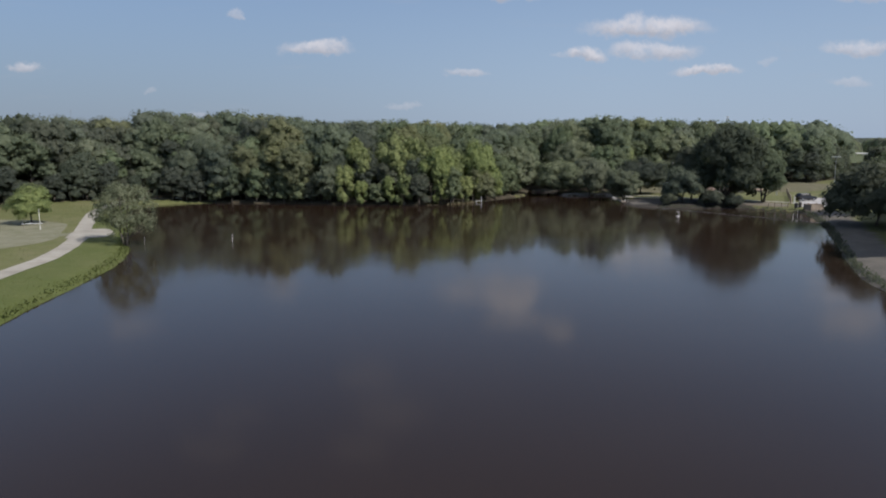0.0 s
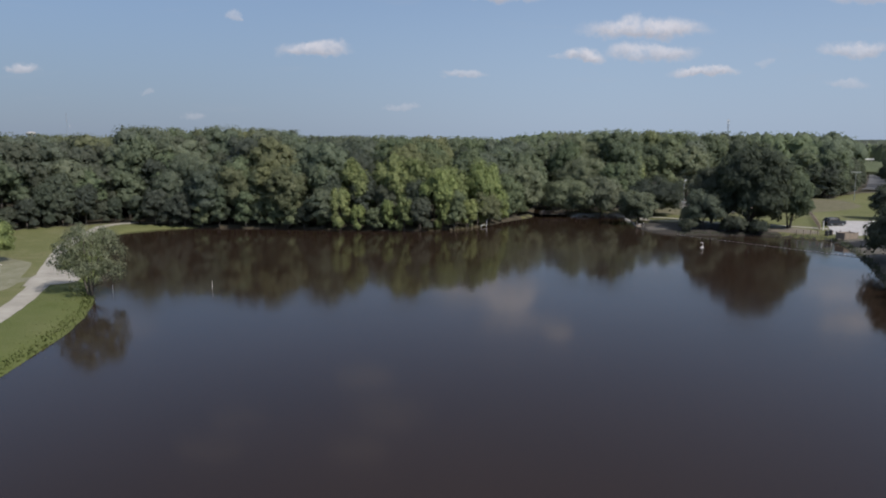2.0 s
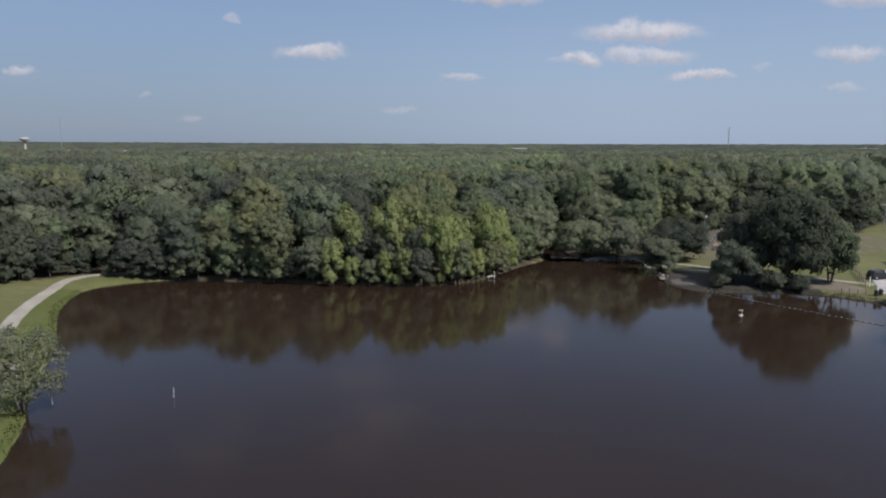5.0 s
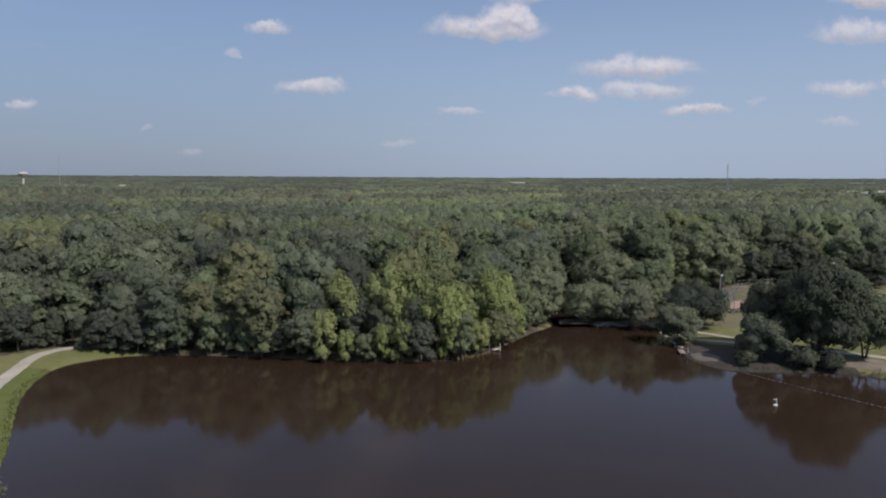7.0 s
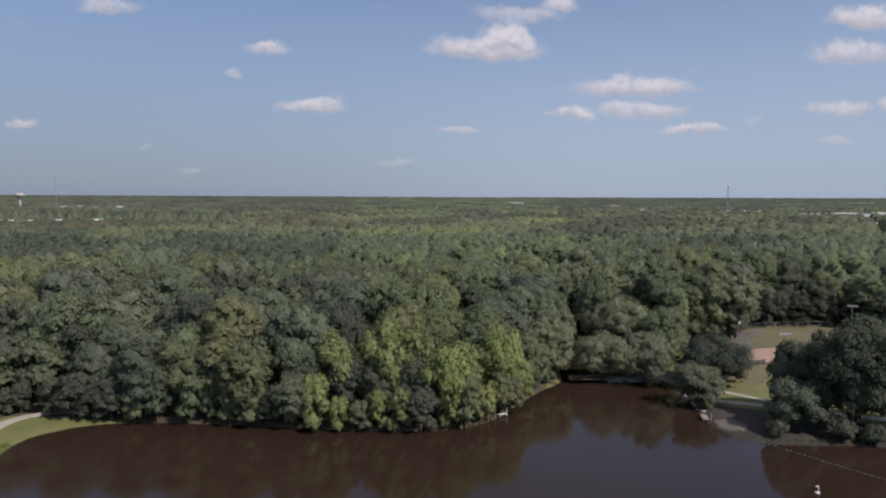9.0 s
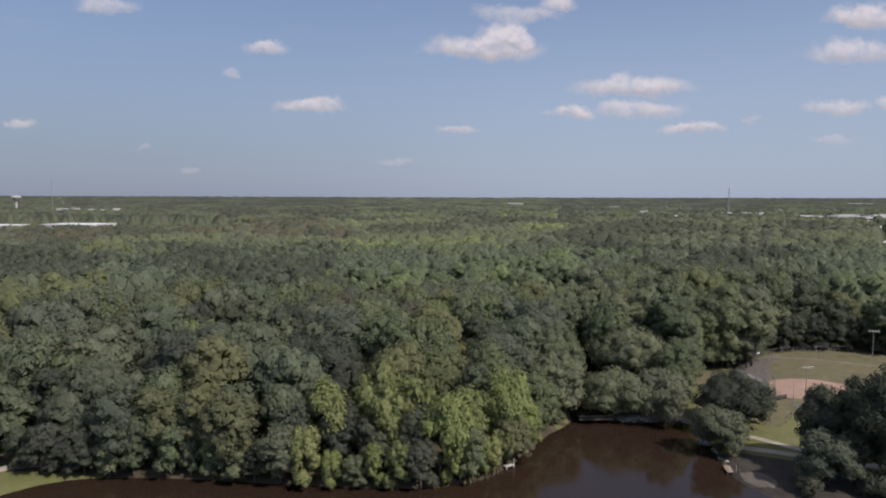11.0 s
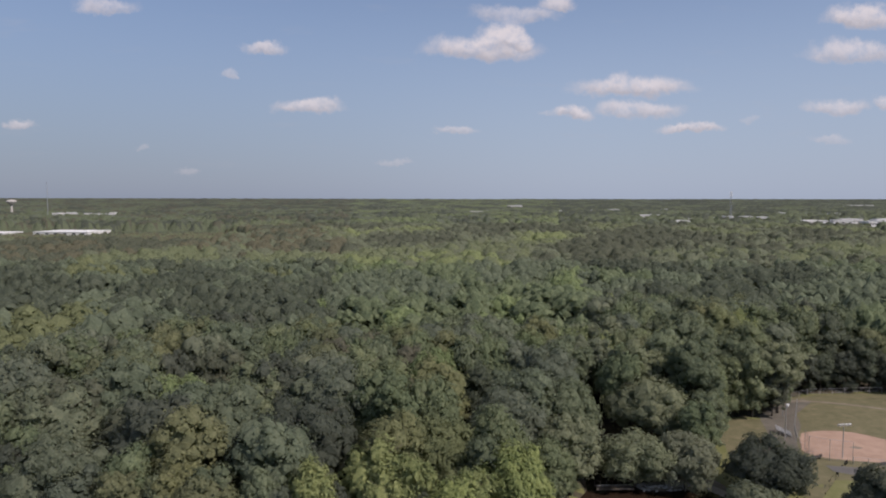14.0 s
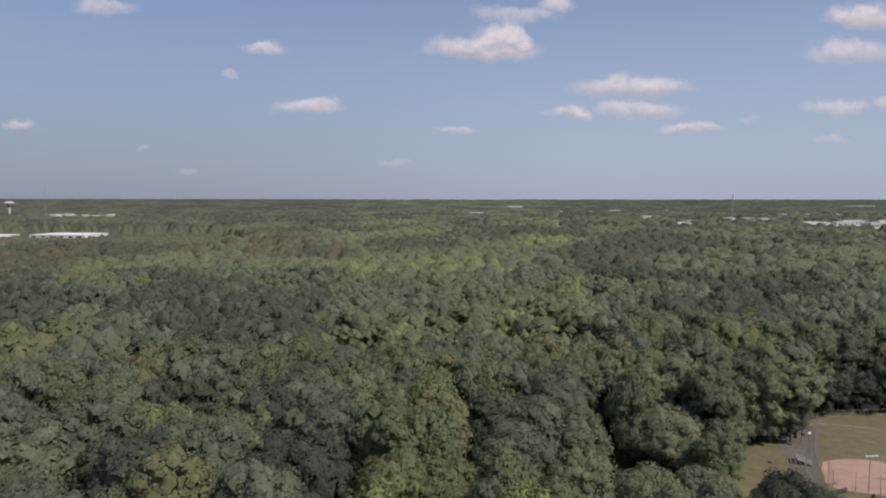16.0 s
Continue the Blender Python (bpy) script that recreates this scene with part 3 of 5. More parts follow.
def make_tree(label, leaf, seed, height, width, base, domes, cards, size, group="", name="tree", stems=1, girth=None, **form):
    r = np.random.default_rng(seed)
    t = thing(name, label, "tree", group)
    part("trunk", trunk_bm(r, height, width, base, girth or 0.016 * height + 0.05, stems), M_BARK, t, smooth=True)
    c = new("crown", cards_mesh("crown", crown_cards(r, height, width, base, domes, cards, size, **form), leaf))
    c.parent = t
    return t


def stand(t, x, y, rz=0.0, s=1.0, sz=None):
    """Puts a tree on the land."""
    z = float(land_height(np.array([x]), np.array([y]))[0])
    return pose(x, y, z, 0, 0, rz) @ Matrix.Diagonal((s, s, sz or s, 1))


# trees that stand alone
def lone(x, y, label, leaf, seed, height, width, base, domes, cards, size, **more):
    t = make_tree(label, leaf, seed, height, width, base, domes, cards, size, **more)
    t.matrix_basis = stand(t, x, y, seed * 37.0)


lone(66.4, 153.8, "very large dark willow with a tall domed crown", LEAF[7], 11, 18.6, 16.0, 0.7, 22, 13000, 0.31, hang=0.8, girth=0.30, stems=4)
lone(75.0, 153.6, "drooping green willow at the pond bank", LEAF[0], 61, 12.8, 10.0, 1.4, 12, 5400, 0.28, hang=0.9, girth=0.2, stems=3)
lone(61.0, 160.5, "dark tree beside the footpath", LEAF[7], 12, 13.2, 11.5, 1.8, 10, 5200, 0.31, hang=0.2)
lone(56.2, 152.4, "low green tree on the bank beside the boat ramp", LEAF[2], 24, 8.6, 9.4, 0.6, 9, 3800, 0.28, hang=0.4)
lone(46.5, 167.4, "round grey-green bushy willow at the water's edge", LEAF[2], 13, 7.8, 9.4, 0.1, 9, 4200, 0.26, hang=0.4, stems=3, girth=0.14)
lone(41.4, 184.3, "soft green park tree with a domed crown", LEAF[6], 14, 10.6, 13.4, 1.1, 9, 4600, 0.30, hang=0.3)
lone(33.2, 185.6, "soft green tree beside the footbridge", LEAF[6], 15, 10.4, 14.0, 1.1, 9, 4600, 0.30, hang=0.3)
for x, y, h, w, seed in ((52.4, 150.4, 2.8, 4.2, 71), (61.5, 149.2, 3.6, 5.6, 72), (66.0, 148.4, 3.0, 5.0, 73)):
    lone(x, y, "low dark shrub hanging over the waterline", LEAF[7], seed, h, w, 0.05, 6, 1100, 0.26, name="shrub", hang=0.4)
lone(54.1, 179.6, "dense dark park tree on the lawn", LEAF[7], 16, 10.4, 14.8, 1.1, 13, 6600, 0.31)
lone(-41.3, 88.3, "airy grey-green multi-stemmed willow leaning over the pond", LEAF[6], 17, 9.0, 8.6, 0.8, 10, 7600, 0.15, hang=0.4, stems=4, girth=0.13, airy=0.45, solid=False)
lone(-65.6, 106.8, "small green tree on the lawn", LEAF[1], 18, 6.8, 7.6, 0.9, 7, 4200, 0.20)
lone(69.5, 89.0, "dark tree beside the dirt path", LEAF[2], 26, 12.0, 12.0, 2.0, 8, 2200, 0.5)
lone(66.8, 83.5, "dark tree beside the dirt path", LEAF[2], 27, 11.5, 10.5, 2.0, 8, 2200, 0.5)
lone(72.6, 95.0, "dark tree beside the dirt path", LEAF[2], 28, 12.0, 11.0, 2.0, 8, 2200, 0.5)
lone(85.0, 104.0, "dark tree behind the dirt path", LEAF[2], 29, 12.5, 12.0, 2.0, 8, 2400, 0.48)
lone(73.8, 109.2, "dark broad tree overhanging the pond from the shaded bank", LEAF[7], 19, 11.4, 17.5, 0.9, 13, 6000, 0.34, hang=0.2)
lone(107.5, 170.5, "dark tree behind the parking lot", LEAF[7], 74, 8.6, 9.6, 0.8, 8, 2400, 0.36)
lone(87.0, 113.5, "dark tree on the shaded bank", LEAF[2], 20, 11.0, 13.0, 2.0, 9, 3000, 0.41)
lone(75.0, 100.5, "dark tree above the dirt path", LEAF[2], 21, 11.5, 11.0, 2.2, 8, 2600, 0.41)
lone(88.0, 124.0, "dark tree behind the shaded bank", LEAF[0], 22, 13.0, 13.0, 2.2, 9, 2800, 0.41)
lone(63.5, 78.0, "dark tree above the dirt path", LEAF[2], 23, 11.0, 11.0, 2.2, 8, 2200, 0.5)

# forest
KINDS = [("tall broadleaf tree with a dense mid-green crown", LEAF[0], 31, 18.0, 12.4, 3.5, 8, 1443, 0.35, {}),
         ("tall broadleaf tree with an uneven mid-green crown", LEAF[0], 32, 19.0, 11.4, 4.0, 7, 1365, 0.35, {"plume": 0.7}),
         ("slender yellow-green tree with upright sprays", LEAF[1], 33, 17.0, 8.0, 2.0, 6, 1326, 0.29, {"plume": 1.0}),
         ("bright yellow-green tree with a full crown", LEAF[1], 34, 17.2, 11.4, 3.0, 8, 1443, 0.31, {"plume": 0.8}),
         ("dark-leaved oak with a broad rounded crown", LEAF[2], 35, 17.8, 14.0, 3.0, 11, 1716, 0.35, {}),
         ("olive-green tree with a loose crown", LEAF[3], 36, 17.6, 12.0, 3.5, 8, 1404, 0.35, {"airy": 0.1}),
         ("grey-green tree with a soft rounded crown", LEAF[4], 37, 16.8, 12.0, 3.0, 9, 1443, 0.34, {"hang": 0.3}),
         ("shore tree with mid-green leaves down to the water", LEAF[0], 38, 13.5, 9.0, 0.2, 9, 1560, 0.29, {"hang": 0.2}),
         ("shore tree with dark leaves down to the water", LEAF[7], 39, 12.5, 9.0, 0.2, 9, 1560, 0.29, {"hang": 0.2}),
         ("yellow-green shore tree with leaves down to the water", LEAF[1], 40, 13.5, 8.0, 0.2, 8, 1560, 0.28, {"plume": 0.5}),
         ("brownish tree with a thin soft crown", LEAF[5], 41, 16.6, 11.6, 3.0, 8, 1365, 0.34, {"airy": 0.15}),
         ("dark green tree with a dense rounded crown", LEAF[7], 42, 17.0, 12.4, 3.0, 9, 1521, 0.34, {})]
# the trees that stand out: x, y, leaf, crown width, height
FRONT = ((-18.8, 159.5, 1, 7.4, 15.0), (-5.3, 160.5, 1, 6.6, 15.0), (-9.4, 158.0, 1, 5.4, 14.3), (0.6, 156.8, 1, 8.4, 13.4), (9.4, 166.5, 1, 10.0, 15.0),
         (9.8, 164.2, 3, 8.0, 8.4), (-33.1, 157.6, 3, 8.8, 13.4), (-26.0, 158.5, 4, 5.8, 13.8), (-46.5, 163.5, 0, 9.6, 15.3), (-51.6, 159.5, 2, 10.0, 13.3),
         (-38.5, 162.0, 3, 9.5, 14.2), (-46.0, 159.8, 3, 7.6, 13.2), (-25.0, 155.8, 4, 8.0, 9.5), (20.8, 185.0, 4, 10.5, 13.2), (16.0, 178.6, 0, 8.5, 11.0), (5.1, 169.5, 0, 8.0, 15.0), (-57.5, 165.0, 4, 14.5, 16.2))
BACK = ((-24.0, 178.5, 7, 20.5, 17.8), (-38.3, 188.5, 8, 9.0, 17.2), (-1.4, 172.8, 3, 13.0, 16.2), (-7.5, 191.7, 5, 6.8, 16.8), (-3.0, 211.0, 8, 12.0, 18.6),
        (-11.5, 203.8, 0, 10.0, 18.2), (6.2, 205.0, 7, 9.5, 17.0), (11.5, 190.0, 2, 15.0, 16.4), (23.1, 195.0, 0, 12.0, 16.8), (-9.2, 176.0, 3, 11.5, 15.0),
        (-51.0, 194.0, 8, 14.5, 18.0), (-72.3, 179.2, 4, 16.0, 18.0), (20.5, 231.0, 8, 15.0, 19.0), (31.0, 236.0, 8, 12.0, 19.0), (50.0, 231.0, 8, 15.0, 19.6), (63.2, 248.2, 8, 13.0, 20.0),
        (40.5, 201.0, 4, 17.5, 15.6), (72.5, 234.0, 0, 15.0, 20.5), (-63.0, 200.0, 0, 16.0, 21.5), (-81.5, 202.0, 2, 12.0, 22.4), (-77.0, 232.0, 8, 15.5, 18.6),
        (-13.7, 243.0, 8, 15.5, 19.2), (-24.5, 238.0, 8, 10.0, 18.6), (-42.0, 286.0, 8, 16.0, 18.6), (4.5, 257.0, 7, 11.0, 18.0), (-53.6, 179.0, 7, 11.0, 16.0), (-30.5, 168.0, 7, 7.5, 15.0))


def road_gap(x, y):
    """True on the road that leads off through the forest."""
    rx = np.interp(y, [225, 308, 418, 640, 1100, 2000], [137, 189, 256, 388, 650, 1200])
    return np.abs(x - rx) < np.where((y > 225) & (y < 700), 13.0, 9.0)


BUILDINGS = [(-500, 990, 74, 56, 8, -4, 0), (-600, 985, 46, 40, 6, -4, 0), (405, 1235, 30, 22, 12, 10, 1), (425, 1290, 24, 18, 12, 10, 0), (470, 1640, 50, 24, 14, 0, 0),
             (120, 2080, 80, 26, 18, 0, 0), (205, 1560, 34, 16, 13, 0, 0), (262, 1575, 26, 16, 13, 0, 1), (300, 2900, 60, 30, 26, 0, 1), (-120, 1750, 26, 18, 14, 0, 0), (1750, 2950, 120, 40, 15, 0, 0)]
town = np.random.default_rng(21)
for cx_, cy_, wide, deep_, count, tall_ in ((-890, 1790, 110, 60, 9, 14), (-840, 1690, 60, 20, 3, 13), (715, 1285, 105, 60, 11, 12), (590, 930, 62, 50, 8, 10), (830, 1400, 60, 30, 4, 13), (485, 1490, 38, 24, 3, 11), (640, 1560, 70, 30, 4, 12), (930, 1950, 150, 60, 6, 14), (560, 2350, 210, 60, 5, 15)):
    for i in range(count):
        BUILDINGS.append((cx_ + wide * (2 * (i + 0.5) / count - 1), cy_ + deep_ * town.uniform(-1, 1), town.uniform(14, 34), town.uniform(12, 24), tall_ * town.uniform(0.75, 1.1), town.uniform(-6, 14), int(town.integers(2))))


def built_on(x, y, grow=0.0):
    hit = np.zeros(np.shape(x), bool)
    for bx, by, bw, bd, bh, rz, k in BUILDINGS:
        hit |= (np.abs(x - bx) < bw * 0.55 + 6 + grow) & (y > by - bd * 0.5 - (16 if bx < 0 and by < 1100 else 70 if by < 1100 else 200 if abs(bx) > 600 else 110) - grow) & (y < by + bd * 0.5 + 8)
    return hit


def footprint(x, y):
    hit = np.zeros(np.shape(x), bool)
    for bx, by, bw, bd, bh, rz, k in BUILDINGS:
        hit |= (np.abs(x - bx) < bw * 0.6 + 5) & (np.abs(y - by) < bd * 0.6 + 5)
    return hit


def scatter(y0, y1, step, slope, margin, r):
    """Even, jittered planting of the forest between two distances."""
    ys = np.arange(y0, y1, step * 0.9)
    out = []
    for j, y in enumerate(ys):
        half = slope * y + margin
        xs = np.arange(-half, half, step) + (j % 2) * step / 2
        out.append(np.column_stack([xs + r.uniform(-0.46, 0.46, len(xs)) * step, np.full(len(xs), y) + r.uniform(-0.46, 0.46, len(xs)) * step]))
    p = np.concatenate(out)
    x, y = p[:, 0], p[:, 1]
    ok = (y > forest_south(x) + 1.6) & ~road_gap(x, y) & (~built_on(x, y) | ((r.random(len(x)) < 0.4) & (y > 1090) & ~footprint(x, y)))
    ok &= ~((np.abs(x - 394) < 14) & (y > 610) & (y < 680))
    ok &= ~((x > 0.60 * y - 5.0) & (y < 545))
    ok &= ~((np.abs(x - 29) < 5) & (y < 214) & (y > 180))
    return p[ok]


NAMES = ("mid-green", "yellow-green", "dark green", "olive-green", "grey-green", "brownish", "pale green", "blackish green", "light green")
for i, (x, y, k, w, h) in enumerate(FRONT + BACK):
    low = (3.0 if k == 1 else 0.2) if i < len(FRONT) else 3.5
    w = w * (1.22 if i < len(FRONT) else 1.05)
    t = make_tree(NAMES[k] + (" shore tree with leaves down to the ground" if low < 1 else " forest tree with a broad rounded crown"), LEAF[k], 200 + i, h, w, low,
                  int(4 + w * 0.45), int(900 + w * h * 10), 0.29 if i < len(FRONT) else 0.35, group="forest trees", plume=0.8 if k in (1, 8) else 0.0)
    t.matrix_basis = stand(t, x, y)
marks = np.array([(x, y, w) for x, y, k, w, h in FRONT + BACK])
edge_line = [(p.x, p.y) for p in curve_through([(-124, 106), (-104, 118), (-91, 134), (-83, 150), (-72, 160), (-63, 158.5), (-52, 158), (-43, 158), (-21.6, 155.6), (-4.4, 154.6), (3.5, 157), (8.6, 163), (17.6, 178), (22, 186)], 3.3)]
near = scatter(62, 420, 7.6, 0.61, 34, rng)
clear = np.ones(len(near), bool)
for x, y, w in marks:
    clear &= np.hypot(near[:, 0] - x, near[:, 1] - y) > w * 0.36 + (4.5 if w > 19 else 2.0)
near = near[clear]
shore_gap = near[:, 1] - forest_south(near[:, 0])
rank = np.hypot(near[:, 0] * 0.95, np.maximum(near[:, 1] - 150, 0) * 1.25) - np.where((near[:, 0] > 45) & (near[:, 1] < 280), 45, 0) + np.where(near[:, 0] < -75, 10, 0)
order = np.argsort(rank)
single, rest = order[:212], order[212:]
sources = {}
edge_line = [(x, y - 2.0) for x, y in edge_line]
field_edge = [(p.x, p.y) for p in curve_through([(46, 191.5), (50.5, 198), (54.5, 208), (59.5, 221), (75, 222), (83.5, 236), (93, 241.5), (113, 243), (127, 236), (150, 262), (175, 300)], 4.4)]
spots = [(x + rng.uniform(-0.6, 0.6), y + rng.uniform(0.0, 1.2), -1.0) for x, y in edge_line] + [(x, y, -2.0) for x, y in field_edge] + [(x + rng.uniform(-1, 1), y + rng.uniform(3.6, 5.4), -3.0) for x, y in edge_line[::2] if -58 < x < 20] + [(near[i][0], near[i][1], shore_gap[i]) for i in single]
for x, y, edge in spots:
    tone = noise.noise(Vector((x * 0.035 + 3.1, y * 0.035, 0.4)))
    u = rng.random()
    if edge < 0 or (edge < 6.5 and x < 26):
        # west of x = -55 the dark kind stands in for shade on the edge
        k = 9 if (-24 < x < 16 and u < 0.5) else 8 if (x < -55 or x > 85 or u > 0.75) else 7
    elif edge < 16 and -26 < x < 18 and u < 0.75:
        k = 2 if u < 0.3 else 3 if u < 0.55 else 5
    elif x > 22 and u < 0.3:
        k = 6
    else:
        k = (0, 1, 5, 0)[int(u * 3.99)] if tone > -0.05 else (4, 0, 4, 1)[int(u * 3.99)]
        if u > 0.93:
            k = 3 if x > -26 else 5
        w = rng.random()
        # darker kinds in the west: cloud shade put into the leaf colour
        if x < -55 and edge < 40 and w < 0.6:
            k = 11 if w < 0.4 else 4
        elif x < -45 and w < 0.75:
            k = (11, 4, 11, 5)[int(w / 0.75 * 3.99)]
        elif x < -8 and w < 0.42:
            k = (11, 10, 4, 5)[int(w / 0.42 * 3.99)]
        elif x > 92 and y < 280 and w < 0.65:
            k = 11
        elif x > 30 and w < 0.3:
            k = 4
    s = rng.uniform(0.90, 1.20) * (0.92 if edge < 8 else 1.0) * (1.03 + 0.22 * noise.noise(Vector((x * 0.045 + 9.0, y * 0.04, 2.0))))
    sz = s * rng.uniform(0.9, 1.1) * (0.9 + 0.008 * min(edge, 25)) * (1.06 if x > 52 and y > 215 else 0.94 if x > 10 else 0.93 if x < -60 else 1.0)
    if edge < 0:
        s = rng.uniform(0.38, 0.72) + (0.36 if edge == -2.0 else 0.34 if edge == -3.0 else 0.0)
        sz = s * rng.uniform(0.8, 1.15)
    if edge > 6 and (x > 32 or (-88 < x < -48 and y > 185)):
        sz *= 1.13
    sz = min(sz, (22.5 if (x > 40 and y > 205) or (-88 < x < -48 and y > 185) else 20.0) / KINDS[k][3])
    m = pose(x, y, float(land_height(np.array([x]), np.array([y]))[0]), 0, 0, rng.uniform(0, 360)) @ Matrix.Diagonal((s, s, sz, 1))
    if k not in sources:
        label, leaf, seed, h, w, b, domes, cards, size, more = KINDS[k]
        sources[k] = make_tree(label, leaf, seed, h, w, b, domes, cards, size, group="forest trees", **more)
        sources[k].matrix_basis = m
    else:
        sources[k].scale, keep = (1, 1, 1), sources[k].matrix_basis.copy()
        copy_thing(sources[k], m)
        sources[k].matrix_basis = keep
# low trees on the far side of the road
for y in np.arange(262.0, 430.0, 9.0):
    x = 3.0 + 0.636 * (y - 7.6) + rng.uniform(0, 7)
    s = rng.uniform(0.5, 0.75)
    copy_thing(sources[11], stand(sources[11], x, y, rng.uniform(0, 360), s, s * rng.uniform(0.8, 1.0)))


def joined_wood(name, label, pts, cards, size, domes, sizes, tones, r, lift=0.3):
    """Many trees as one mass of foliage."""
    temps = [crown_cards(np.random.default_rng(70 + k), 18.5, 13.4, 6.0, domes, cards, size, plume=0.8 if k % 2 else 0.0, stray=0.3, lift=lift, clumps=(5, 7)) for k in range(6)]
    h = land_height(pts[:, 0], pts[:, 1])
    qs, ns, mats = [], [], []
    for (x, y), z in zip(pts, h):
        q = temps[int(r.integers(6))]
        a, s = r.uniform(0, 6.283), r.uniform(*sizes)
        s *= 1.04 + 0.46 * noise.noise(Vector((x * 0.034 + 9.0, y * 0.030, 2.0)))
        if r.random() < 0.06:
            s *= 0.55
        c, sn, sz = math.cos(a) * s, math.sin(a) * s, min(1.22, s * r.uniform(0.95, 1.2)) if (x > 32 and y < 340) or (-88 < x < -48 and y < 245) else min(1.10, s * r.uniform(0.85, 1.12))
        for src, out, dx, dy, dz, up in ((q[0], qs, x, y, z, sz), (q[1], ns, 0, 0, 0, s)):
            o = np.empty_like(src)
            o[..., 0] = src[..., 0] * c - src[..., 1] * sn + dx
            o[..., 1] = src[..., 0] * sn + src[..., 1] * c + dy
            o[..., 2] = src[..., 2] * up + dz
            out.append(o)
        pal = tones[0] if x < -0.13 * y else tones[1] if x < 0.16 * y else tones[2]
        tone = 1.05 * noise.noise(Vector((x * 0.019 + 3.1, y * 0.014, 0.4))) + r.uniform(-0.14, 0.14)
        mats.append(np.full(len(q[0]), pal[0] if tone < -0.2 else pal[1] if tone < 0.08 else pal[2] if tone < 0.3 else pal[3], np.int32))
    me = cards_mesh(name, (np.concatenate(qs), np.concatenate(ns)), LEAF)
    me.polygons.foreach_set("material_index", np.concatenate(mats))
    ob = new(name, me)
    return tagged(ob, label, "woodland", kind="stuff")


joined_wood("woodland", "dense green deciduous forest canopy", near[rest], 85, 0.60, 4, (0.70, 1.28), ((7, 7, 2, 3), (2, 0, 8, 1), (7, 2, 2, 0)), rng)


def canopy_sheet(name, label, rows, cols, pts, sizes, drop, tones, r, sprays, spray):
    """Far canopy as one skin of rounded crowns, with loose sprays of leaves on it."""
    wx, wy = cols[None] * rows[:, None], np.repeat(rows[:, None], len(cols), 1)
    low = land_height(wx.ravel(), wy.ravel()).reshape(wx.shape) + 2.0
    wz, tone = low.copy(), np.zeros(wx.shape, np.int32)
    among = built_on(pts[:, 0], pts[:, 1])
    for (x, y), yard in zip(pts, among):
        verge = y < 640 and x > 0.555 * y
        scrub = yard or verge or 650 < y < 1060 and x < -0.27 * y - 12 + 45 * noise.noise(Vector((x * 0.012, y * 0.012, 5.0)))
        rad = r.uniform(*sizes) * (0.6 if scrub else 1.0) * max(1.0, y / 1000) ** 0.8
        top = (8.0 if yard else 4.2 if scrub else 16.5) * r.uniform(0.80, 1.13) + (0 if scrub else 2.6 * noise.noise(Vector((x * 0.02 + 9.0, y * 0.018, 2.0))))
        j0, j1 = np.searchsorted(rows, (y - rad, y + rad))
        i0, i1 = np.searchsorted(cols, ((x - rad) / y - 0.01, (x + rad) / y + 0.01))
        if j0 == j1 or i0 == i1:
            continue
        gap = np.hypot(wx[j0:j1, i0:i1] - x, wy[j0:j1, i0:i1] - y) / rad
        z = low[j0:j1, i0:i1] - 2.0 + top - drop * (0.55 if scrub else 1.0) * gap ** 3.0
        pal = tones[0] if x < -0.13 * y else tones[1] if x < 0.16 * y else tones[2]
        f = 1.4 * noise.noise(Vector((x * 0.013 + 3.1, y * 0.007, 0.4))) + r.uniform(-0.22, 0.22)
        k = (5 if f > 0.0 else 7) if scrub and not yard and not verge else pal[0] if f < -0.22 else pal[1] if f < 0.08 else pal[2] if f < 0.32 else pal[3]
        win = (gap < 1) & (z > wz[j0:j1, i0:i1])
        wz[j0:j1, i0:i1][win] = z[win]
        tone[j0:j1, i0:i1][win] = k
    lump = np.array([noise.noise(Vector((x * 0.42, y * 0.42, 0.0))) + 0.6 * noise.noise(Vector((x * 0.9, y * 0.9, 4.0))) for x, y in zip(wx.ravel(), wy.ravel())]).reshape(wx.shape)
    wide = np.array([noise.noise(Vector((x * 0.11, y * 0.07, 7.0))) for x, y in zip(wx.ravel(), wy.ravel())]).reshape(wx.shape)
    wz = np.where(wz > low + 0.5, wz + 1.3 * lump + 2.2 * wide, wz)
    ci = np.arange(wx.size).reshape(wx.shape)
    cq = np.stack([ci[:-1, :-1], ci[:-1, 1:], ci[1:, 1:], ci[1:, :-1]], -1).reshape(-1, 4)
    at = np.stack([wx.ravel(), wy.ravel(), wz.ravel()], -1)
    tagged(mesh_ob(name, at, cq, LEAF, index=tone[:-1, :-1].ravel().copy(), smooth=True), label, "woodland", kind="stuff")
    if sprays:
        pick = r.choice(np.flatnonzero((wz > low + 2.5).ravel()), sprays)
        p = at[pick] + r.normal(size=(sprays, 3)) * 0.5 + np.array([0, 0, 0.3])
        n = r.normal(size=(sprays, 3)) * 0.5 + np.array([0.15, -0.45, 0.75])
        n /= np.linalg.norm(n, axis=1)[:, None]
        u = np.cross(n, r.normal(size=(sprays, 3)))
        u /= np.linalg.norm(u, axis=1)[:, None]
        v = np.cross(n, u)
        s = (spray * r.uniform(0.5, 1.3, sprays))[:, None]
        q = np.stack([p - u * s * 0.6, p - v * s * 0.8 - n * s * 0.2, p + u * s * 0.55, p + v * s * 0.75 - n * s * 0.2], 1)
        me = cards_mesh(name, (q, np.repeat((n + np.array([0, -0.2, 0.5]))[:, None, :], 4, 1)), LEAF)
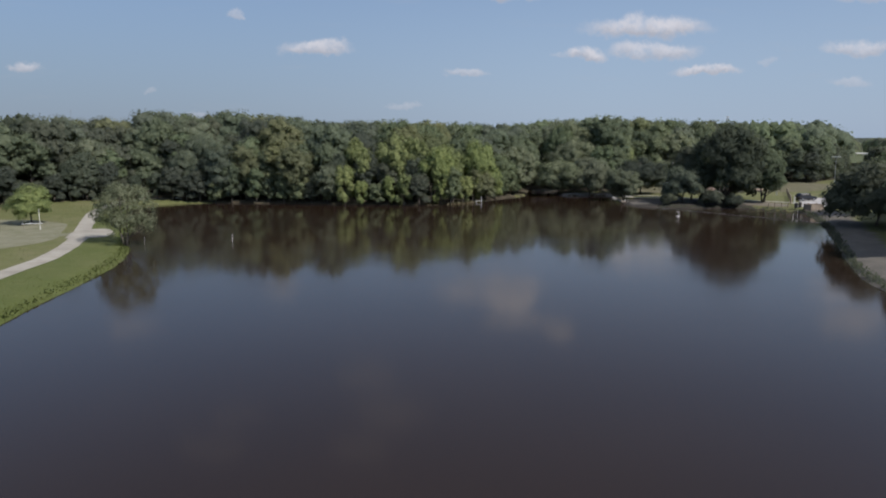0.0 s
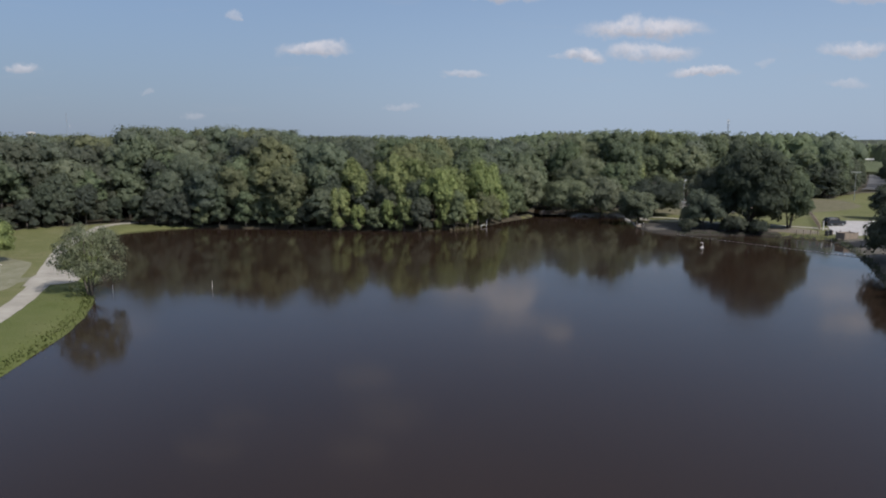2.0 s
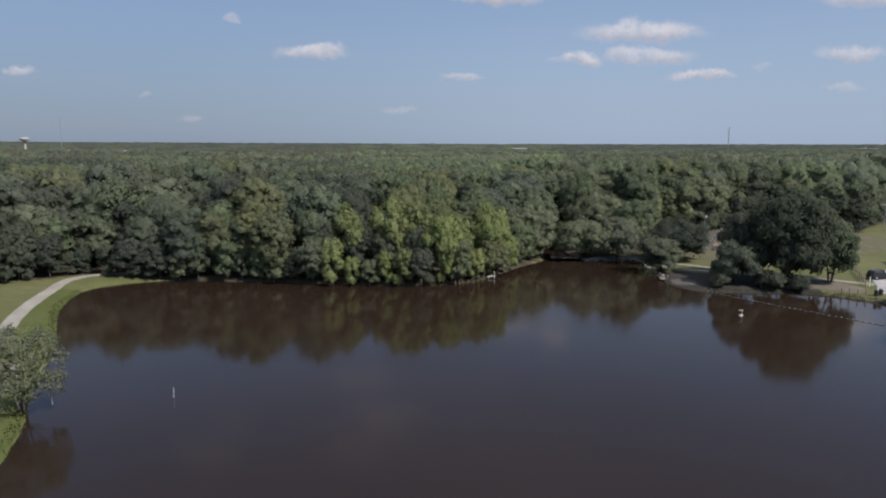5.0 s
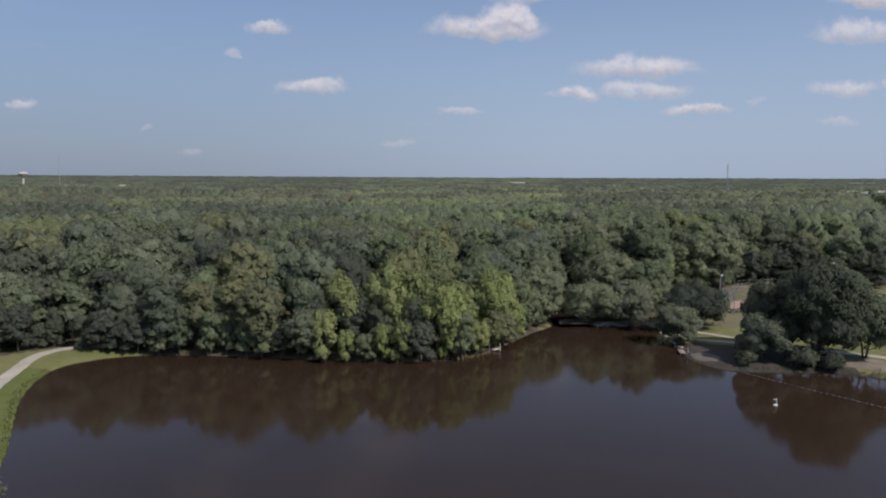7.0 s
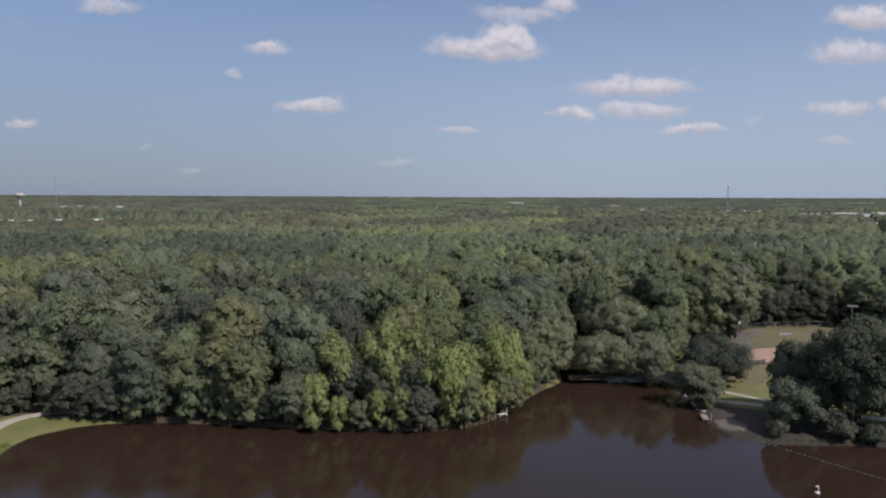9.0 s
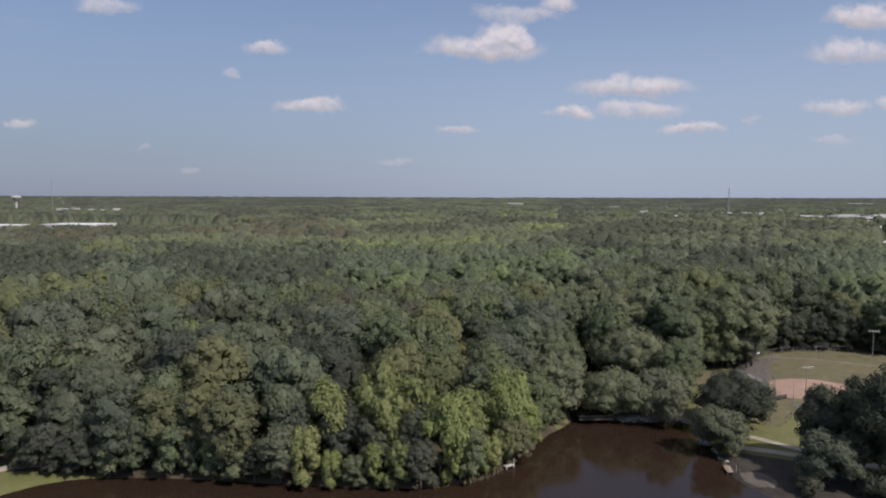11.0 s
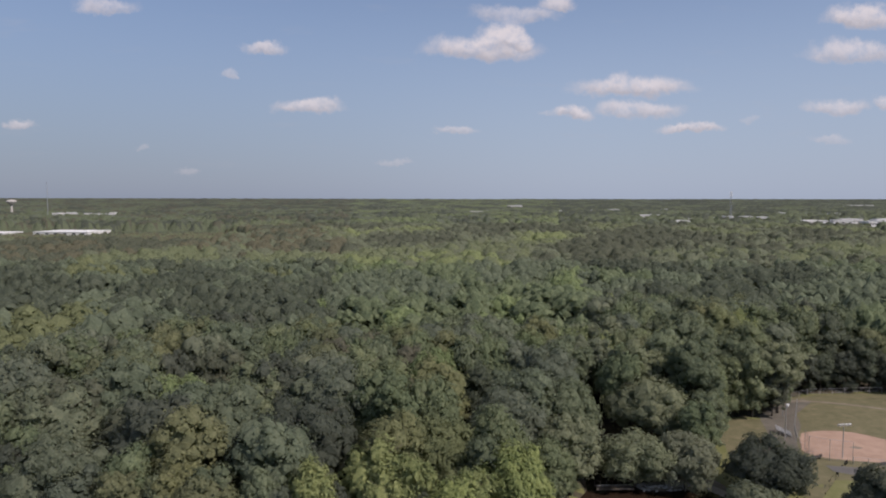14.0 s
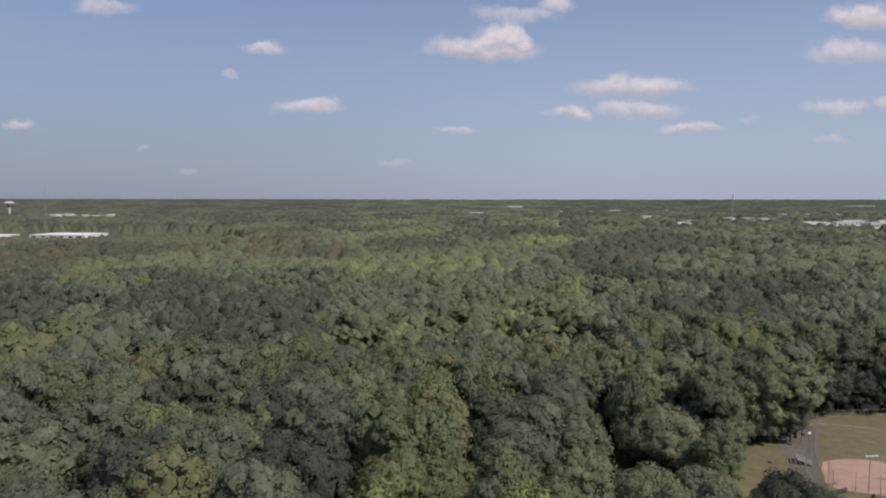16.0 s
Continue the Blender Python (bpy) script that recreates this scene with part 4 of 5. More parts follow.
        me.polygons.foreach_set("material_index", tone.ravel()[pick])
        tagged(new(name, me), "loose leaf sprays on the distant canopy", "woodland", kind="stuff")


FAR_TONES = ((7, 5, 2, 0), (7, 2, 0, 8), (7, 7, 2, 0))
canopy_sheet("far_woodland", "distant green deciduous forest canopy", np.arange(414.0, 1004.0, 2.3), np.linspace(-0.68, 0.68, 640), scatter(418, 1004, 9.6, 0.66, 10, rng),
             (4.6, 9.6), 9.0, FAR_TONES, rng, 56000, 1.0)
canopy_sheet("horizon_woods", "unbroken forest canopy reaching the horizon", np.geomspace(1000.0, 4950.0, 250), np.linspace(-0.72, 0.72, 400), scatter(1004, 4950, 26.0, 0.70, 10, rng),
             (6.0, 12.0), 9.0, FAR_TONES, rng, 34000, 2.2)

# ---------------------------------------------------------------- far buildings
for bx, by, bw, bd, bh, rz, k in BUILDINGS:
    z0 = float(land_height(np.array([bx]), np.array([by]))[0])
    b = thing("commercial_building", ("large pale flat-roofed warehouse among trees", "tan flat-roofed building among trees", "red-brown building with a pale roof")[k], "building", "distant buildings", (bx, by, z0), rz)
    bh = bh * (1.0 if abs(bx) > 380 and by > 1100 else 0.72)
    wm = (M_WALL, M_WALL, M_BRICK)[k]
    part("wall", box(bmesh.new(), 0, 0, bh / 2 - 0.5, bw, bd, bh + 1), wm, b)
    roof = box(bmesh.new(), 0, 0, bh + 0.15, bw + 0.8, bd + 0.8, 0.6)
    box(roof, bw * 0.2, bd * 0.1, bh + 0.7, bw * 0.08, bd * 0.1, 0.7)
    part("roof", roof, M_ROOF, b)
    for i in range(max(3, int(bw / 12))):
        wx = -bw / 2 + (i + 0.5) * bw / max(3, int(bw / 12))
        part("window", box(bmesh.new(), wx, -bd / 2 - 0.03, bh * 0.62, 4.5, 0.3, 1.8), M_GLASS, b)

# ---------------------------------------------------------------- far towers and road
tower = thing("radio_tower", "tall grey lattice radio mast with antennas", "tower", at=(505, 1265, 0))
for k in range(3):
    a = 2.094 * k
    part("leg", rod(bmesh.new(), (2.2 * math.cos(a), 2.2 * math.sin(a), 0), (0.9 * math.cos(a), 0.9 * math.sin(a), 64), 0.22, 0.16, 6), M_STEEL, tower)
for j in range(13):
    f0, f1 = j / 13, (j + 1) / 13
    r0, r1 = 2.2 - 1.3 * f0, 2.2 - 1.3 * f1
    bm = bmesh.new()
    for k in range(3):
        a, b = 2.094 * k, 2.094 * (k + 1)
        rod(bm, (r0 * math.cos(a), r0 * math.sin(a), 64 * f0), (r1 * math.cos(b), r1 * math.sin(b), 64 * f1), 0.1, 0.1, 5)
        rod(bm, (r1 * math.cos(a), r1 * math.sin(a), 64 * f1), (r1 * math.cos(b), r1 * math.sin(b), 64 * f1), 0.1, 0.1, 5)
    part("brace", bm, M_STEEL, tower)
for zz in (57.5, 62.5):
    for k in range(6):
        a = 1.047 * k
        part("antenna", box(bmesh.new(), 2.0 * math.cos(a), 2.0 * math.sin(a), zz, 0.45, 0.8, 2.2, math.degrees(a)), M_WHITE, tower)

wt = thing("water_tower", "white spheroid water tower far beyond the forest", "water tower", at=(-1042, 1722, 0))
bm = bmesh.new()
rod(bm, (0, 0, 0), (0, 0, 36), 3.0, 2.2, 20)
part("column", bm, M_ROCK, wt, smooth=True)
bm = bmesh.new()
bmesh.ops.create_uvsphere(bm, u_segments=24, v_segments=14, radius=1, matrix=pose(0, 0, 43) @ Matrix.Diagonal((11.5, 11.5, 5.2, 1)))
rod(bm, (0, 0, 34.5), (0, 0, 42), 2.6, 10.4, 24)
part("tank", bm, M_ROCK, wt, smooth=True)

mast = thing("guyed_mast", "thin grey guyed radio mast far beyond the forest", "mast", at=(-827, 1500, 0))
part("shaft", rod(bmesh.new(), (0, 0, -0.5), (0, 0, 85), 0.45, 0.35, 6), M_STEEL, mast)
for k in range(3):
    part("guy_wire", rod(bmesh.new(), (40 * math.cos(2.094 * k), 40 * math.sin(2.094 * k), -0.5), (0, 0, 70), 0.03, 0.03, 4), M_STEEL, mast)

ribbon("road", [(166, 273), (189, 308), (256, 418), (388, 640), (650, 1100)], 7.5, M_ASPHALT, "grey asphalt road through the forest", "road", lift=0.3)

canopy = thing("fuel_canopy", "white flat fuel-station canopy on posts beside the road", "canopy", at=(394, 660, 0))
part("roof", box(bmesh.new(), 0, 0, 5.6, 12, 8, 1.1, bevel=0.1), M_WHITE, canopy)
for px in (-4.5, 4.5):
    for py in (-2.5, 2.5):
        part("post", rod(bmesh.new(), (px, py, -0.3), (px, py, 5.1), 0.28, 0.28, 10), M_WHITE, canopy)

# ---------------------------------------------------------------- sports field


def ground_at(x, y):
    return float(land_height(np.array([x]), np.array([y]))[0])


def flood_pole(x, y, height, lamps, rz=0.0):
    p = thing("flood_light_pole", "tall grey sports-field pole with white floodlights", "light pole", "field lights", (x, y, ground_at(x, y)), rz)
    part("pole", rod(bmesh.new(), (0, 0, -0.3), (0, 0, height), 0.11, 0.07, 10), M_STEEL, p)
    part("crossarm", box(bmesh.new(), 0, 0, height - 0.1, 0.75 * lamps, 0.12, 0.12), M_STEEL, p)
    for i in range(lamps):
        lx = (i - (lamps - 1) / 2) * 0.72
        bm = bmesh.new()
        rod(bm, (lx, -0.1, height + 0.1), (lx, -0.42, height - 0.08), 0.12, 0.30, 12)
        l = part("floodlight", bm, M_WHITE, p)
        part("lens", rod(bmesh.new(), (lx, -0.425, height - 0.085), (lx, -0.45, height - 0.1), 0.27, 0.27, 12), M_LAMP, l)


flood_pole(77.2, 221.4, 9.2, 2, 20)
flood_pole(70.4, 206.8, 7.3, 2, 60)
flood_pole(76.3, 196.4, 6.7, 4, 10)
flood_pole(132.5, 228.5, 9.0, 4, -30)
flood_pole(88.4, 175.6, 8.0, 3, -60)
flood_pole(112.5, 231.5, 7.6, 4, -10)


def net_fence(name, label, pts, height, gap, cell):
    """Chain link between steel posts."""
    f = thing(name, label, "fence")
    for (ax, ay), (bx, by) in zip(pts, pts[1:]):
        n = max(1, round(math.hypot(bx - ax, by - ay) / gap))
        for i in range(n):
            p = [(ax + (bx - ax) * k / n, ay + (by - ay) * k / n) for k in (i, i + 1)]
            z = [ground_at(*q) for q in p]
            part("post", rod(bmesh.new(), (*p[0], z[0] - 0.2), (*p[0], z[0] + height), 0.045, 0.045, 7), M_STEEL, f)
            part("rail", rod(bmesh.new(), (*p[0], z[0] + height), (*p[1], z[1] + height), 0.03, 0.03, 6), M_STEEL, f)
            bm = bmesh.new()
            m = int(math.dist(*p) / cell)
            for j in range(1, m):
                x, y, zz = [u + (v - u) * j / m for u, v in zip((*p[0], z[0]), (*p[1], z[1]))]
                rod(bm, (x, y, zz + 0.05), (x, y, zz + height), 0.008, 0.008, 3)
            for j in range(1, int(height / cell)):
                rod(bm, (*p[0], z[0] + j * cell), (*p[1], z[1] + j * cell), 0.008, 0.008, 3)
            part("netting", bm, M_NET, f)
    x, y = pts[-1]
    part("post", rod(bmesh.new(), (x, y, ground_at(x, y) - 0.2), (x, y, ground_at(x, y) + height), 0.045, 0.045, 7), M_STEEL, f)


net_fence("backstop", "tall chain-link backstop on grey steel posts", [(71.2, 200.6), (70.0, 196.8), (73.0, 195.0), (76.6, 193.6)], 4.2, 3.2, 0.4)
net_fence("fence", "low chain-link fence along the infield", [(76.6, 193.4), (84, 191.4), (92, 190.4), (98, 194)], 1.4, 3.0, 0.35)
net_fence("fence", "low chain-link fence beside the bare dirt", [(70.8, 201), (72.4, 206), (75.0, 212), (80, 221), (85.5, 231)], 1.4, 3.2, 0.35)
net_fence("fence", "chain-link outfield fence below the trees", [(86, 235), (92, 238.4), (102, 239.4), (112, 240)], 1.6, 4.0, 0.5)

bl = thing("bleachers", "small aluminium bleachers with five rows", "bleachers", at=(72.6, 209.4, ground_at(72.6, 209.4)), rz=68)
for i in range(5):
    part("seat", box(bmesh.new(), 0, i * 0.62, 0.42 + i * 0.22, 3.2, 0.28, 0.05), M_STEEL, bl)
    part("footboard", box(bmesh.new(), 0, i * 0.62 - 0.3, 0.2 + i * 0.22, 3.2, 0.22, 0.04), M_STEEL, bl)
for sx in (-1.4, 0, 1.4):
    bm = bmesh.new()
    rod(bm, (sx, -0.3, 0.05), (sx, 2.5, 1.25), 0.035, 0.035, 6)
    for i in range(5):
        rod(bm, (sx, i * 0.62, 0), (sx, i * 0.62, 0.4 + i * 0.22), 0.03, 0.03, 6)
    part("frame", bm, M_STEEL, bl)


def players_bench(x, y, rz, length):
    d = thing("players_bench", "low wooden players' bench with a dark slatted back", "bench", "players' benches", (x, y, ground_at(x, y)), rz)
    part("seat", box(bmesh.new(), 0, 0, 0.45, length, 0.35, 0.06, 0, 0.01), M_WOOD, d)
    for i in range(3):
        part("slat", box(bmesh.new(), 0, -0.3, 0.55 + 0.22 * i, length, 0.04, 0.16), M_DARKROOF, d)
    for sx in (-0.45, 0.0, 0.45):
        part("leg", box(bmesh.new(), sx * length, 0.02, 0.2, 0.08, 0.3, 0.5), M_DARKSTEEL, d)
        part("post", box(bmesh.new(), sx * length, -0.34, 0.55, 0.08, 0.06, 1.2), M_DARKSTEEL, d)


players_bench(69.8, 195.2, 25, 4.6)
players_bench(81.0, 191.4, 200, 5.2)
patch("concrete_pad", [(71, 192.8), (77, 191.8), (84, 189.6), (84, 186.6), (77, 187.4), (71, 190)], M_DARKCONCRETE, "dark concrete pad behind the backstop", "pad", lift=0.04)
patch("pitchers_circle", [(80.6, 201.6), (82.2, 202.4), (83.6, 201.6), (82.2, 200.8)], M_DIRT, "worn darker soil round the pitcher's plate", "infield", lift=0.065)

# ---------------------------------------------------------------- pond side
br = thing("footbridge", "narrow dark wooden footbridge with pale handrails over the inlet", "bridge", at=(28.8, 183.4, 0), rz=2)
for i in range(20):
    part("plank", box(bmesh.new(), -3.04 + i * 0.32, 0, 0.92, 0.29, 1.8, 0.06), M_BARK, br)
for sy in (-0.85, 0.85):
    part("beam", box(bmesh.new(), 0, sy, 0.78, 6.6, 0.12, 0.16), M_BARK, br)
    part("handrail", box(bmesh.new(), 0, sy, 1.55, 6.6, 0.05, 0.045), M_CONCRETE if sy < 0 else M_BARK, br)
    for i in range(7):
        part("post", box(bmesh.new(), -3.2 + i * 1.067, sy, 1.22, 0.07, 0.07, 0.64), M_BARK, br)

# barrier line of floats
line = thing("float_line", "thin rope of small white floats across the pond", "float line")
a, b = Vector((49.4, 148.6, 0.05)), Vector((71.0, 119.2, 0.05))
bm = bmesh.new()
prev = a
for i in range(1, 81):
    f = i / 80
    q = a.lerp(b, f) + Vector((-0.8, -0.59, 0)) * 0.3 * math.sin(math.pi * f)
    rod(bm, prev, q, 0.03, 0.03, 5)
    if i % 2 and i < 80:
        part("float", rod(bmesh.new(), prev.lerp(q, 0.05) + Vector((0, 0, 0.03)), prev.lerp(q, 0.95) + Vector((0, 0, 0.03)), 0.021, 0.021, 8), M_WHITE, line)
    prev = q
part("rope", bm, M_DARKSTEEL, line)

buoy = thing("marker_float", "small white square float with a bent pipe", "float", at=(48.0, 130.2, 0), rz=20)
part("float", box(bmesh.new(), 0, 0, 0.08, 0.5, 0.36, 0.22, 0, 0.04), M_WHITE, buoy)
bm = bmesh.new()
rod(bm, (0.18, 0, 0.15), (0.18, 0, 0.95), 0.045, 0.045, 8)
rod(bm, (0.2, 0, 0.93), (-0.45, 0, 0.95), 0.045, 0.045, 8)
part("pipe", bm, M_WHITE, buoy)

for x, y, h in ((-39.9, 90.9, 1.0), (-28.1, 93.0, 1.1), (72.0, 131.5, 1.3), (45.2, 158.2, 1.5)):
    p = thing("marker_post", "slim white marker post standing in the pond", "post", "marker posts", (x, y, 0))
    part("post", rod(bmesh.new(), (0, 0, -1.2), (0.03, 0, h), 0.028, 0.025, 8), M_WHITE, p)
    part("cap", rod(bmesh.new(), (0.03, 0, h), (0.03, 0, h + 0.06), 0.04, 0.03, 8), M_STEEL, p)
p = thing("gate_post", "white wooden gate post beside the parking lot", "post", at=(80.2, 149.6, ground_at(80.2, 149.6)))
part("shaft", box(bmesh.new(), 0, 0, 0.8, 0.16, 0.16, 1.9, 0, 0.015), M_WHITE, p)
part("cap", box(bmesh.new(), 0, 0, 1.78, 0.2, 0.2, 0.06, 0, 0.015), M_WHITE, p)
p = thing("white_pole", "slim white pole with a low side rail on the lawn", "pole", at=(-60.0, 99.8, ground_at(-60, 99.8)))
part("shaft", rod(bmesh.new(), (0, 0, -0.2), (0, 0, 3.1), 0.05, 0.035, 8), M_WHITE, p)
part("base", rod(bmesh.new(), (0, 0, -0.05), (0, 0, 0.12), 0.16, 0.13, 10), M_CONCRETE, p)
part("rail", rod(bmesh.new(), (-2.7, -0.2, 0.85), (0.4, 0.05, 0.95), 0.05, 0.05, 8), M_WHITE, p)
part("rail_post", rod(bmesh.new(), (-2.5, -0.2, -0.2), (-2.5, -0.2, 0.9), 0.04, 0.04, 8), M_WOOD, p)

dk = thing("fishing_dock", "tiny weathered dock with a white post at the wooded point", "dock", at=(9.9, 160.9, 0), rz=35)
part("deck", box(bmesh.new(), 0, 0, 0.42, 1.7, 0.8, 0.1), M_CONCRETE, dk)
for sx in (-0.75, 0.75):
    part("post", rod(bmesh.new(), (sx, -0.3, -1.0), (sx, -0.3, 0.5 if sx < 0 else 1.5), 0.06, 0.06, 8), M_WHITE, dk)

dk = thing("boat_dock", "small weathered wooden dock beside the boat ramp", "dock", at=(44.6, 159.6, 0), rz=80)
part("deck", box(bmesh.new(), 0, 0, 0.45, 2.8, 1.0, 0.1), M_WOOD, dk)
for sx in (-1.3, 1.3):
    part("post", rod(bmesh.new(), (sx, 0.4, -1.0), (sx, 0.4, 1.35), 0.05, 0.05, 8), M_WOOD, dk)
    part("post", rod(bmesh.new(), (sx, -0.4, -1.0), (sx, -0.4, 0.6), 0.05, 0.05, 8), M_WOOD, dk)
part("rail", box(bmesh.new(), 0, 0.4, 1.28, 2.7, 0.05, 0.06), M_WOOD, dk)
patch("boat_ramp", [(45.6, 158), (48.6, 157.4), (49.6, 154), (48.2, 152), (46.2, 153), (45.2, 155.6)], M_TRACK, "worn gravelly boat ramp sloping into the pond", "boat ramp", lift=0.035)

# riprap between the footbridge and the boat ramp
rock_meshes = []
for k in range(5):
    bm = bmesh.new()
    bmesh.ops.create_icosphere(bm, subdivisions=2, radius=0.5)
    for v in bm.verts:
        v.co *= 1 + 0.38 * noise.noise(v.co * 2.2 + Vector((k * 7.1, 0, 0)))
        v.co.z *= 0.7
    me = bpy.data.meshes.new("rock")
    bm.to_mesh(me)
    bm.free()
    me.materials.append(M_ROCK)
    rock_meshes.append(me)
rr = random.Random(5)
for i in range(56):
    f = rr.random()
    x, y = (34 + 12 * f, 184.0 + rr.uniform(-0.5, 0.9)) if i < 40 else (46.8 - 1.6 * f + rr.uniform(-0.3, 0.5), 182 - 20 * f)
    rk = new("rock", rock_meshes[i % 5])
    s = rr.uniform(0.3, 0.75)
    rk.matrix_basis = pose(x, y, max(0.0, ground_at(x, y)) + 0.12 * s, rr.uniform(-15, 15), rr.uniform(-15, 15), rr.uniform(0, 360)) @ Matrix.Diagonal((s * 1.2, s, s, 1))
    tagged(rk, "pale grey riprap rock at the waterline", "rock", "riprap rocks")

# bare pale stems on the wooded point
for i in range(9):
    x, y = -3 + 1.5 * i + rr.uniform(-0.5, 0.5), 154.6 + max(0, i - 4) * 1.05 + rr.uniform(-0.2, 0.5)
    h = rr.uniform(1.8, 4.2)
    st = thing("bare_sapling", "thin pale leafless sapling at the waterline", "sapling", "bare saplings", (x, y, max(0, ground_at(x, y))), rr.uniform(0, 360))
    part("stem", rod(bmesh.new(), (0, 0, -0.2), (rr.uniform(-0.4, 0.4), 0, h), 0.06, 0.025, 6), M_WOOD, st)
    part("branch", rod(bmesh.new(), (0, 0, h * 0.5), (0.5, 0.2, h * 0.85), 0.03, 0.012, 5), M_WOOD, st)

# ---------------------------------------------------------------- parking lot
fe = thing("rail_fence", "weathered two-rail wooden fence beside the parking lot", "fence")
for i in range(13):
    f = i / 12
    x, y = 79.4 + 15.4 * f, 149.4 + 34 * f
    z = ground_at(x, y)
    part("post", box(bmesh.new(), x, y, z + 0.55, 0.16, 0.16, 1.5, 24, 0.02), M_WOOD, fe)
    if i < 12:
        x2, y2 = 79.4 + 15.4 * (i + 1) / 12, 149.4 + 34 * (i + 1) / 12
        for hz_ in (0.5, 1.0):
            part("rail", rod(bmesh.new(), (x, y, z + hz_), (x2, y2, ground_at(x2, y2) + hz_), 0.06, 0.06, 6), M_WOOD, fe)


def loft(sections):
    """A closed skin over rings of (x, [(y, z), ...])."""
    bm = bmesh.new()
    rings = [[bm.verts.new((x, y, z)) for y, z in ring] for x, ring in sections]
    for r0, r1 in zip(rings, rings[1:]):
        for i in range(len(r0)):
            j = (i + 1) % len(r0)
            bm.faces.new((r0[i], r0[j], r1[j], r1[i]))
    bm.faces.new(rings[0][::-1])
    bm.faces.new(rings[-1])
    bmesh.ops.recalc_face_normals(bm, faces=bm.faces)
    return bm


def suv(x, y, rz, paint, label):
    c = thing("car", label, "car", "parked cars", (x, y, ground_at(x, y) + 0.03), rz)

    def ring(w, z0, z1, t):
        return [(-w, z0), (w, z0), (w * 1.02, (z0 + z1) / 2), (w * t, z1), (-w * t, z1), (-w * 1.02, (z0 + z1) / 2)]
    part("body", loft([(-2.35, ring(0.8, 0.45, 0.95, 0.9)), (-2.2, ring(0.9, 0.32, 1.08, 0.93)), (-1.0, ring(0.93, 0.28, 1.12, 0.94)),
                       (0.9, ring(0.93, 0.28, 1.1, 0.94)), (2.1, ring(0.9, 0.3, 1.0, 0.9)), (2.38, ring(0.78, 0.4, 0.82, 0.9))]), paint, c)
    part("cabin", loft([(-2.2, ring(0.84, 1.06, 1.2, 0.9)), (-1.8, ring(0.85, 1.06, 1.72, 0.8)), (0.1, ring(0.86, 1.06, 1.76, 0.8)), (0.95, ring(0.84, 1.06, 1.16, 0.9))]), paint, c)
    for sy in (-1, 1):
        part("side_window", box(bmesh.new(), -0.75, sy * 0.775, 1.42, 2.0, 0.09, 0.36), M_GLASS, c)
        part("headlight", box(bmesh.new(), 2.28, sy * 0.58, 0.76, 0.12, 0.32, 0.14), M_LAMP, c)
        part("taillight", box(bmesh.new(), -2.3, sy * 0.68, 0.86, 0.1, 0.18, 0.24), M_BRICK, c)
        for sx in (-1.42, 1.45):
            wheel = part("wheel", rod(bmesh.new(), (sx, sy * 0.70, 0.35), (sx, sy * 0.94, 0.35), 0.35, 0.35, 18), M_RUBBER, c)
            part("rim", rod(bmesh.new(), (sx, sy * 0.935, 0.35), (sx, sy * 0.955, 0.35), 0.2, 0.2, 12), M_STEEL, wheel)
    part("windscreen", box(bmesh.new(), 0.62, 0, 1.44, 0.05, 1.4, 0.62), M_GLASS, c)


suv(86.2, 156.4, 12, M_CARPAINT, "black parked estate car on the gravel lot")
suv(99.0, 158.0, 60, M_WHITE, "white parked car on the gravel lot")

ki = thing("wooden_enclosure", "brown wooden bin enclosure beside the lot", "enclosure", at=(78.6, 138.2, ground_at(78.6, 138.2)), rz=15)
for sy, sx, w, d in ((-1.0, 0, 3.0, 0.1), (1.0, 0, 3.0, 0.1), (0, -1.5, 0.1, 2.0), (0, 1.5, 0.1, 2.0)):
    bm = box(bmesh.new(), sx, sy, 0.6, w, d, 1.2)
    part("side_panel", bm, M_WOOD, ki)
for sx in (-1.5, 1.5):
    for sy in (-1.0, 1.0):
        part("post", box(bmesh.new(), sx, sy, 0.66, 0.14, 0.14, 1.44), M_WOOD, ki)
for x, y in ((77.2, 142.6), (78.3, 143.2)):
    cb = thing("trash_can", "dark round litter bin beside the lot", "trash can", "litter bins", (x, y, ground_at(x, y)))
    part("drum", rod(bmesh.new(), (0, 0, 0), (0, 0, 0.95), 0.33, 0.33, 14), M_DARKSTEEL, cb)
    part("lid", rod(bmesh.new(), (0, 0, 0.95), (0, 0, 1.08), 0.35, 0.24, 14), M_DARKSTEEL, cb)
for i in range(7):
    x, y = 72.5 + 1.15 * i, 145.2 - 0.55 * i + 0.1 * (i % 2)
    b = thing("bollard", "short wooden bollard at the water's edge", "bollard", "wooden bollards", (x, y, ground_at(x, y)))
    part("shaft", rod(bmesh.new(), (0, 0, -0.4), (0, 0, 1.0), 0.11, 0.1, 10), M_WOOD, b)
    part("top", rod(bmesh.new(), (0, 0, 1.0), (0, 0, 1.06), 0.1, 0.06, 10), M_WOOD, b)

# ---------------------------------------------------------------- grass and reeds
M_BLADE = leaves("grass_blades", (0.100, 0.122, 0.036), (0.136, 0.160, 0.052), (0.178, 0.196, 0.078), 0.35)
M_LAWN = leaves("lawn_blades", (0.125, 0.134, 0.052), (0.165, 0.172, 0.074), (0.215, 0.210, 0.105), 0.35)


